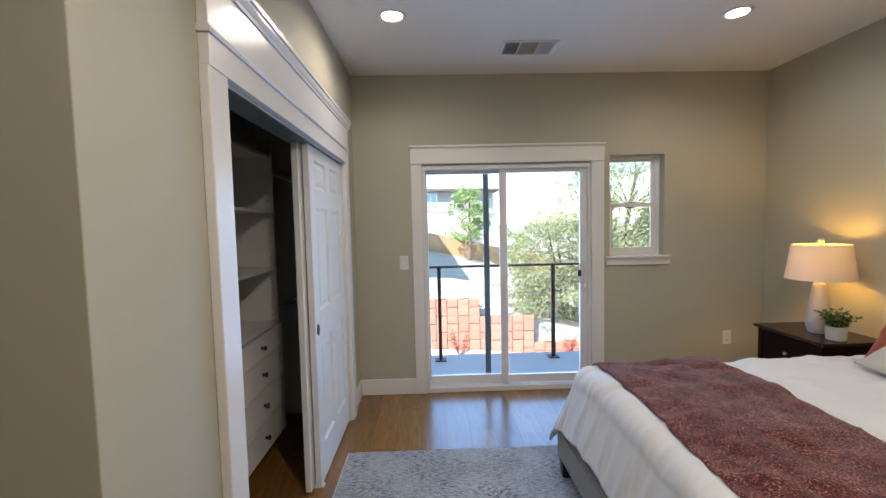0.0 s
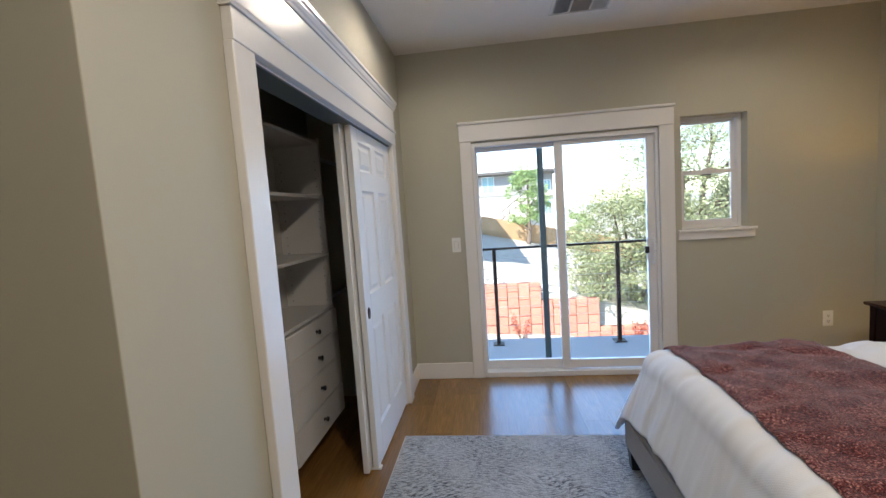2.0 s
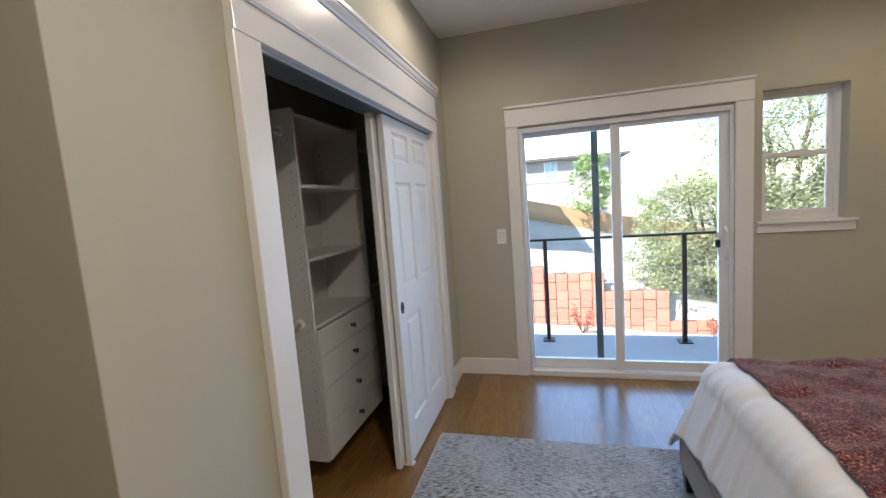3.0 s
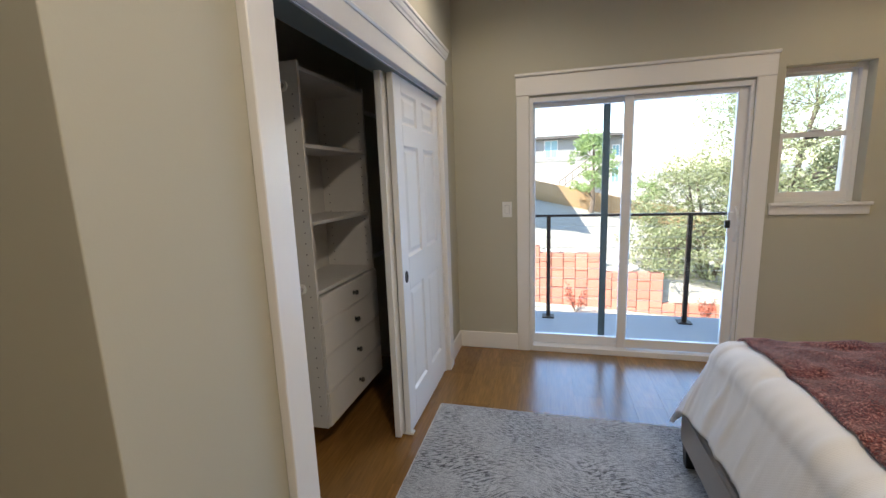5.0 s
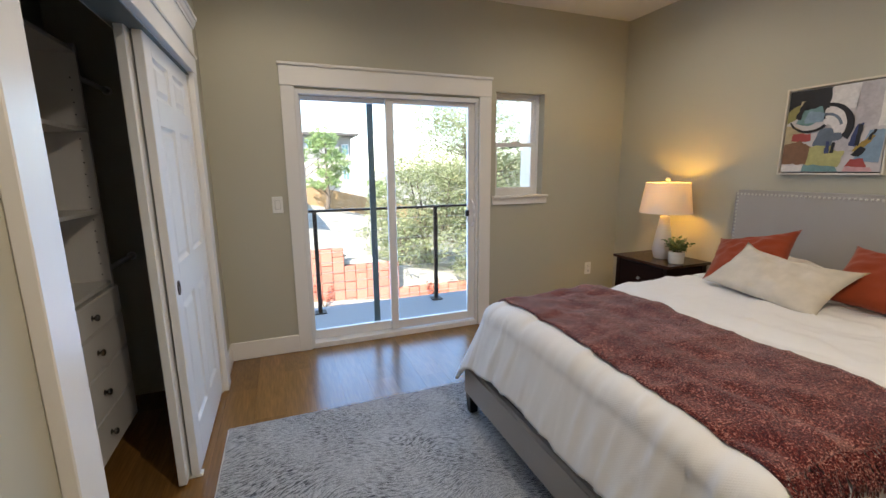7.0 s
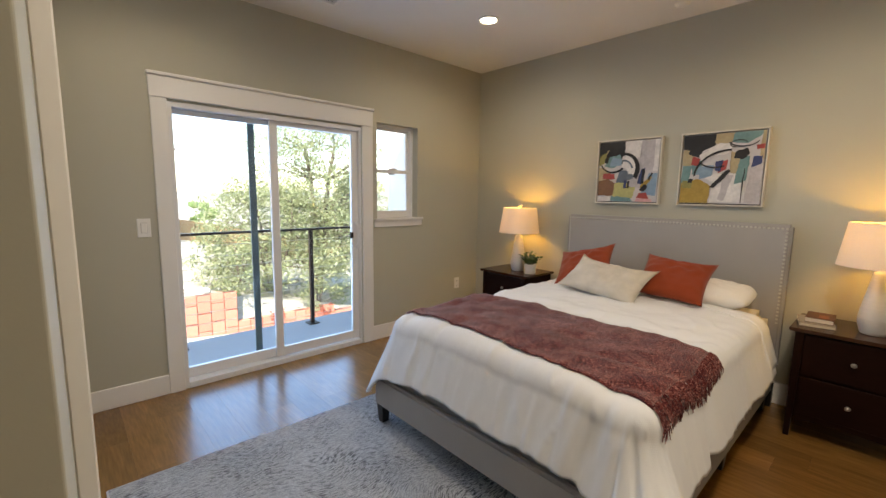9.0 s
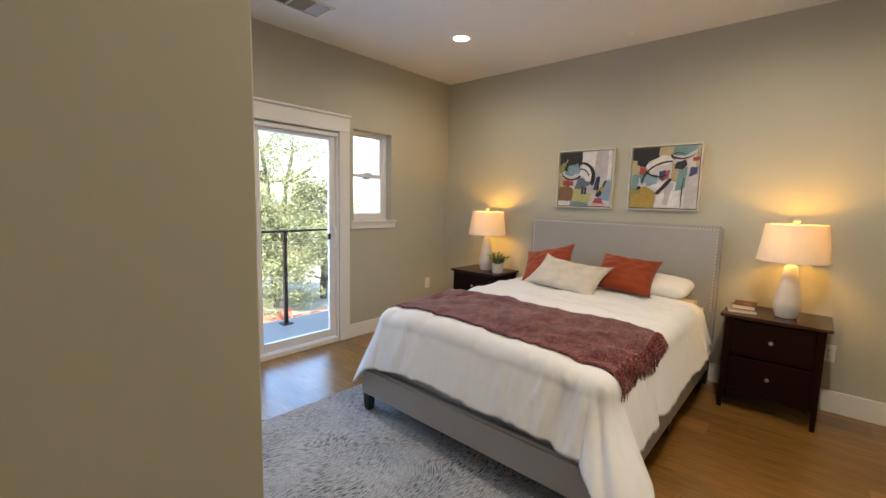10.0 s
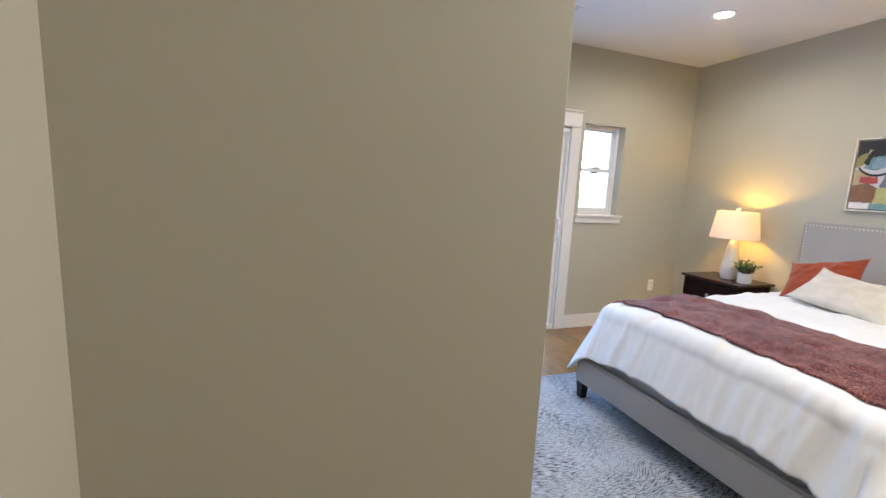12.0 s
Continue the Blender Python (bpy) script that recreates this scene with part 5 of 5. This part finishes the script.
# ---- fence ----
fence = thing("wooden_fence", (2, 45, -1), "tall cedar board fence stepping down the slope", "fence")
bm = bmesh.new()
rng = random.Random(3)
x = -9.0
while x < 26:
    y = 45 + 0.03 * x
    zb = land(x, y)
    box(bm, x, y, zb - 0.1, x + 0.135, y + 0.022, zb + 1.95 + rng.uniform(-0.02, 0.02))
    x += 0.145
tagged(part("boards", bm, FENCEWOOD, fence), kind="stuff")
for i in range(15):
    x = -8.9 + i * 2.44
    zb = land(x, 45)
    part("post", boxes((x, 45.03 + 0.03 * x, zb - 0.2, x + 0.1, 45.13 + 0.03 * x, zb + 2.0)), FENCEWOOD, fence)

# ---- house up the slope ----
house = thing("house", (0, 58, -1.5), "two-storey house with grey siding above white stucco", "house")
hx1, hy = 8.2, 55.0
part("wall", boxes((-16, hy, -4, hx1, hy + 10, 3.05)), CREAM, house, "pale stucco lower storey")
part("wall", boxes((-16, hy - 0.08, 3.05, hx1 - 1.6, hy + 10, 5.75)), SIDING, house, "grey siding upper storey")
part("wall", boxes((hx1 - 1.6, hy + 0.6, 3.05, hx1, hy + 10, 5.75)), SIDING, house)
part("roof", boxes((-17, hy - 1.0, 5.75, hx1 + 0.8, hy + 11, 6.02), (-16, hy + 1, 6.02, hx1 - 1, hy + 9, 6.25)), ROOF, house, "flat dark roof with overhanging eaves")
part("balcony", boxes((hx1 - 1.6, hy - 0.4, 2.75, hx1 + 0.4, hy + 0.6, 2.95)), CREAM, house)
for wx, wz, ww, wh in ((-0.9, 3.4, 1.6, 2.2), (2.7, 4.05, 0.75, 1.3), (-4.5, 3.5, 1.5, 1.9), (7.05, 3.4, 0.85, 1.35), (6.95, 0.2, 0.9, 2.0), (-4.5, -0.2, 1.4, 1.6)):
    yy = hy - 0.08 if wz > 3 and wx < 6.6 else (hy + 0.6 if wz > 3 else hy)
    w = part("window", boxes((wx, yy - 0.06, wz, wx + ww, yy - 0.001, wz + 0.08), (wx, yy - 0.06, wz + wh - 0.08, wx + ww, yy - 0.001, wz + wh), (wx, yy - 0.06, wz + 0.08, wx + 0.08, yy - 0.001, wz + wh - 0.08),
                             (wx + ww - 0.08, yy - 0.06, wz + 0.08, wx + ww, yy - 0.001, wz + wh - 0.08), (wx + ww / 2 - 0.03, yy - 0.05, wz + 0.08, wx + ww / 2 + 0.03, yy - 0.001, wz + wh - 0.08)), STUCCO, house, "white framed window")
    part("pane", boxes((wx + 0.08, yy - 0.03, wz + 0.08, wx + ww - 0.08, yy - 0.002, wz + wh - 0.08)), PANE, w)
st = part("stair_rail", tube(tube(bmesh.new(), (0.9, hy - 2.0, 0.6), (4.6, hy - 2.0, 3.4), 0.05), (0.9, hy - 2.0, -0.3), (4.6, hy - 2.0, 2.5), 0.05), DARKMETAL, house, "dark sloping stair rail")
for i in range(6):
    x = 0.9 + i * 0.74
    part("baluster", tube(bmesh.new(), (x, hy - 2.0, -0.5 + i * 0.56), (x, hy - 2.0, 0.6 + i * 0.56), 0.04, seg=6), DARKMETAL, house)
part("stair", boxes(*[(0.9 + i * 0.37, hy - 1.9, -3.5, 1.27 + i * 0.37, hy - 0.05, -0.7 + i * 0.28) for i in range(10)]), CREAM, house, "pale outside stair")

# made-up house out of sight to the side, added to cast the shade on the terrace
side = thing("neighbour_house", (-12, 30, -2), "plain pale house out of view, added to shade the terrace", "house")
part("wall", boxes((-18, 24, -4, -3.9, 44, 6.2)), CREAM, side)
bm = bmesh.new()
prism(bm, [(-18.6, 6.2), (-3.5, 6.2), (-11.0, 9.0)], "y", 23.4, 44.4)
part("roof", bm, ROOF, side, "dark gabled roof")


# ---- trees ----
def leaf_cloud(bm, rng, centre, radii, count, size, hollow=0.35):
    for _ in range(count):
        d = Vector((rng.gauss(0, 1), rng.gauss(0, 1), rng.gauss(0, 1))).normalized()
        r = rng.uniform(hollow, 1.0) ** 0.6
        c = Vector(centre) + Vector((d.x * radii[0], d.y * radii[1], d.z * radii[2])) * r
        a = Vector((rng.uniform(-1, 1), rng.uniform(-1, 1), rng.uniform(-1, 1))).normalized()
        b = a.orthogonal().normalized()
        s = size * rng.uniform(0.6, 1.3)
        v = [bm.verts.new(c + a * s * p + b * s * q) for p, q in ((-1, 0), (0, 0.45), (1, 0), (0, -0.45))]
        bm.faces.new(v)


def tree(name, base, height, spread, seed, clumps, leaves, size, material, label, low=0.25, stems=1):
    rng = random.Random(seed)
    ob = thing(name, base, label, "tree")
    bx, by, bz = base
    bm = bmesh.new()
    crown = bmesh.new()
    tips = []
    for s in range(stems):
        lean = Vector((rng.uniform(-0.2, 0.2), rng.uniform(-0.2, 0.2), 1)) if stems > 1 else Vector((0.05, 0, 1))
        p = Vector((bx + rng.uniform(-0.2, 0.2) * (stems > 1), by, bz - 0.2))
        r = 0.035 * height / stems ** 0.4
        for k in range(5):
            q = p + (lean + Vector((rng.uniform(-0.12, 0.12), rng.uniform(-0.12, 0.12), 0))) * height * 0.17
            tube(bm, p, q, r, r * 0.8, 8)
            p, r = q, r * 0.8
            tips.append((p.copy(), r))
    for i in range(clumps):
        t = rng.uniform(0, 2 * math.pi)
        h = rng.uniform(low, 1.0)
        rr = spread * math.sqrt(max(0.08, 1 - ((h - 0.45) / 0.62) ** 2)) * rng.uniform(0.35, 1.0)
        c = Vector((bx + rr * math.cos(t), by + rr * math.sin(t), bz + h * height))
        near = min(tips, key=lambda w: (w[0] - c).length + (2 if w[0].z > c.z else 0))
        tube(bm, near[0], c, near[1] * 0.25, 0.012, 5)
        cr = rng.uniform(0.17, 0.34) * spread
        leaf_cloud(crown, rng, c, (cr, cr, cr * 0.75), leaves, size)
    part("trunk", bm, BARK, ob)
    tagged(part("crown", crown, material, ob, "many small leaves with gaps"), kind="stuff")
    return ob


tree("oak_tree", (7.4, 22.6, -4.4), 6.4, 3.9, 21, 95, 190, 0.082, OAKLEAF, "wide dusty green oak on the slope behind the block wall", 0.22, 3)
tree("oak_tree", (10.2, 23.5, -4.6), 10.4, 4.4, 26, 205, 205, 0.078, OAKLEAF, "tall thin-crowned oak behind the block wall", 0.2, 2)
tree("oak_tree", (14.6, 25.0, -5.2), 7.5, 4.0, 24, 60, 220, 0.10, OAKLEAF, "dusty green oak farther along the slope", 0.2, 2)
tree("oak_tree", (5.4, 21.8, -3.9), 3.6, 2.2, 27, 34, 130, 0.07, OAKLEAF, "low spreading oak scrub above the block wall", 0.1, 3)
tree("oak_tree", (9.2, 21.2, -4.75), 2.6, 2.3, 29, 30, 110, 0.07, OAKLEAF, "low dry oak scrub at the foot of the taller oaks", 0.05, 3)
tree("young_tree", (3.7, 43.2, -2.1), 7.4, 2.1, 23, 75, 70, 0.13, GREENLEAF, "slender bright green young tree before the house", 0.28, 1)
tree("young_tree", (9.5, 47.5, -3.6), 4.0, 1.8, 25, 18, 110, 0.15, GREENLEAF, "low green tree behind the fence", 0.2, 1)


def shrub(x, y, z, h, seed):
    rng = random.Random(seed)
    ob = thing("red_shrub", (x, y, z), "small red-leaved shrub before the block wall", "shrub", "red shrubs")
    bm, lf = bmesh.new(), bmesh.new()
    for k in range(9):
        t = rng.uniform(0, 2 * math.pi)
        p = Vector((x + 0.35 * h * math.cos(t), y + 0.3 * h * math.sin(t), z + h * rng.uniform(0.5, 1)))
        tube(bm, (x, y, z - 0.05), p, 0.015, 0.006, 5)
        for s in range(5):
            leaf_cloud(lf, rng, Vector((x, y, z)).lerp(p, 0.3 + 0.14 * s), (0.12, 0.12, 0.12), 6, 0.055)
    part("stems", bm, BARK, ob)
    tagged(part("leaves", lf, REDLEAF, ob, "small red leaves"), kind="stuff")


shrub(1.05, 19.0, yard(1.05, 19.0), 1.5, 31)
shrub(6.2, 19.2, yard(6.2, 19.2) + 0.2, 1.0, 32)
shrub(8.6, 19.1, yard(8.6, 19.1) + 0.2, 1.0, 33)

rng = random.Random(8)
for i in range(16):
    x = -0.5 + i * 0.27 + rng.uniform(-0.1, 0.1)
    y = WY + 0.7 + rng.uniform(0, 0.8)
    r = rng.uniform(0.13, 0.26)
    bm = bmesh.new()
    bmesh.ops.create_icosphere(bm, subdivisions=2, radius=r, matrix=Matrix.Translation((x, y, land(x, y) + r * 0.35)) @ Matrix.Diagonal((1.4, 1.0, 0.75, 1)))
    for v in bm.verts:
        v.co += (v.co - Vector((x, y, land(x, y)))).normalized() * 0.07 * noise.noise(v.co * 5)
    solid("boulder", bm, ROCK, "pale rough rock lying above the block wall", "rock", "rocks above the wall")

# ---- block retaining wall ----
BW, BHT = 0.53, 0.80
wall = thing("retaining_wall", (3, WY, -5), "stepped retaining wall of red-brown concrete blocks", "retaining wall")


def wall_top(x):
    return -1.75 if x < -0.6 else (-2.1 if x < 2.3 else (-2.95 if x < 4.55 else (-4.35 if x < 9.5 else -4.7)))


bm = bmesh.new()
tmpl = boxes((0, 0, 0, BW - 0.03, 0.3, BHT - 0.03), bev=0.012)
tme = bpy.data.meshes.new("block")
tmpl.to_mesh(tme)
tmpl.free()
tme.materials.append(BLOCK)
x0 = -5.3
for c in range(38):
    x = x0 + c * BW
    top = wall_top(x + BW / 2)
    box(bm, x, WY + 0.05, -6.2, x + BW, WY + 0.34, top - 0.02)
part("joint_fill", bm, BLOCKJOINT, wall, "dark recessed joints")
for c in range(38):
    x = x0 + c * BW
    top = wall_top(x + BW / 2)
    z = top - (0.4 if c % 2 else 0.0) - BHT
    if c % 2:
        ob = new("block", tme)
        ob.scale = (1, 1, 0.5)
        ob.location = Vector((x + 0.015, WY + 0.008 * (c % 3), top - 0.4)) - wall.location
        ob.parent = wall
    while z > -6.0:
        ob = new("block", tme)
        ob.location = Vector((x + 0.015, WY + 0.01 * noise.noise((c, z, 0)), z)) - wall.location
        ob.parent = wall
        z -= BHT

# ---- floor planks ----
flr = bpy.data.objects["floor"]
PW, PL = 0.182, 1.22
plank = boxes((0.0003, 0.0003, -0.012, PW - 0.0003, PL - 0.0003, 0.0))
pme = bpy.data.meshes.new("plank")
plank.to_mesh(pme)
plank.free()
pme.materials.append(PLANK)
rng = random.Random(4)
x = XC
while x < XR:
    y = YB - rng.uniform(0, PL)
    w = min(PW, XR - x)
    while y < YF:
        a, b = max(y, YB), min(y + PL, YF)
        if b - a > 0.02:
            ob = new("plank", pme)
            ob.location = (x, a, 0)
            ob.scale = (w / PW, (b - a) / PL, 1)
            ob.parent = flr
        y += PL
    x += PW
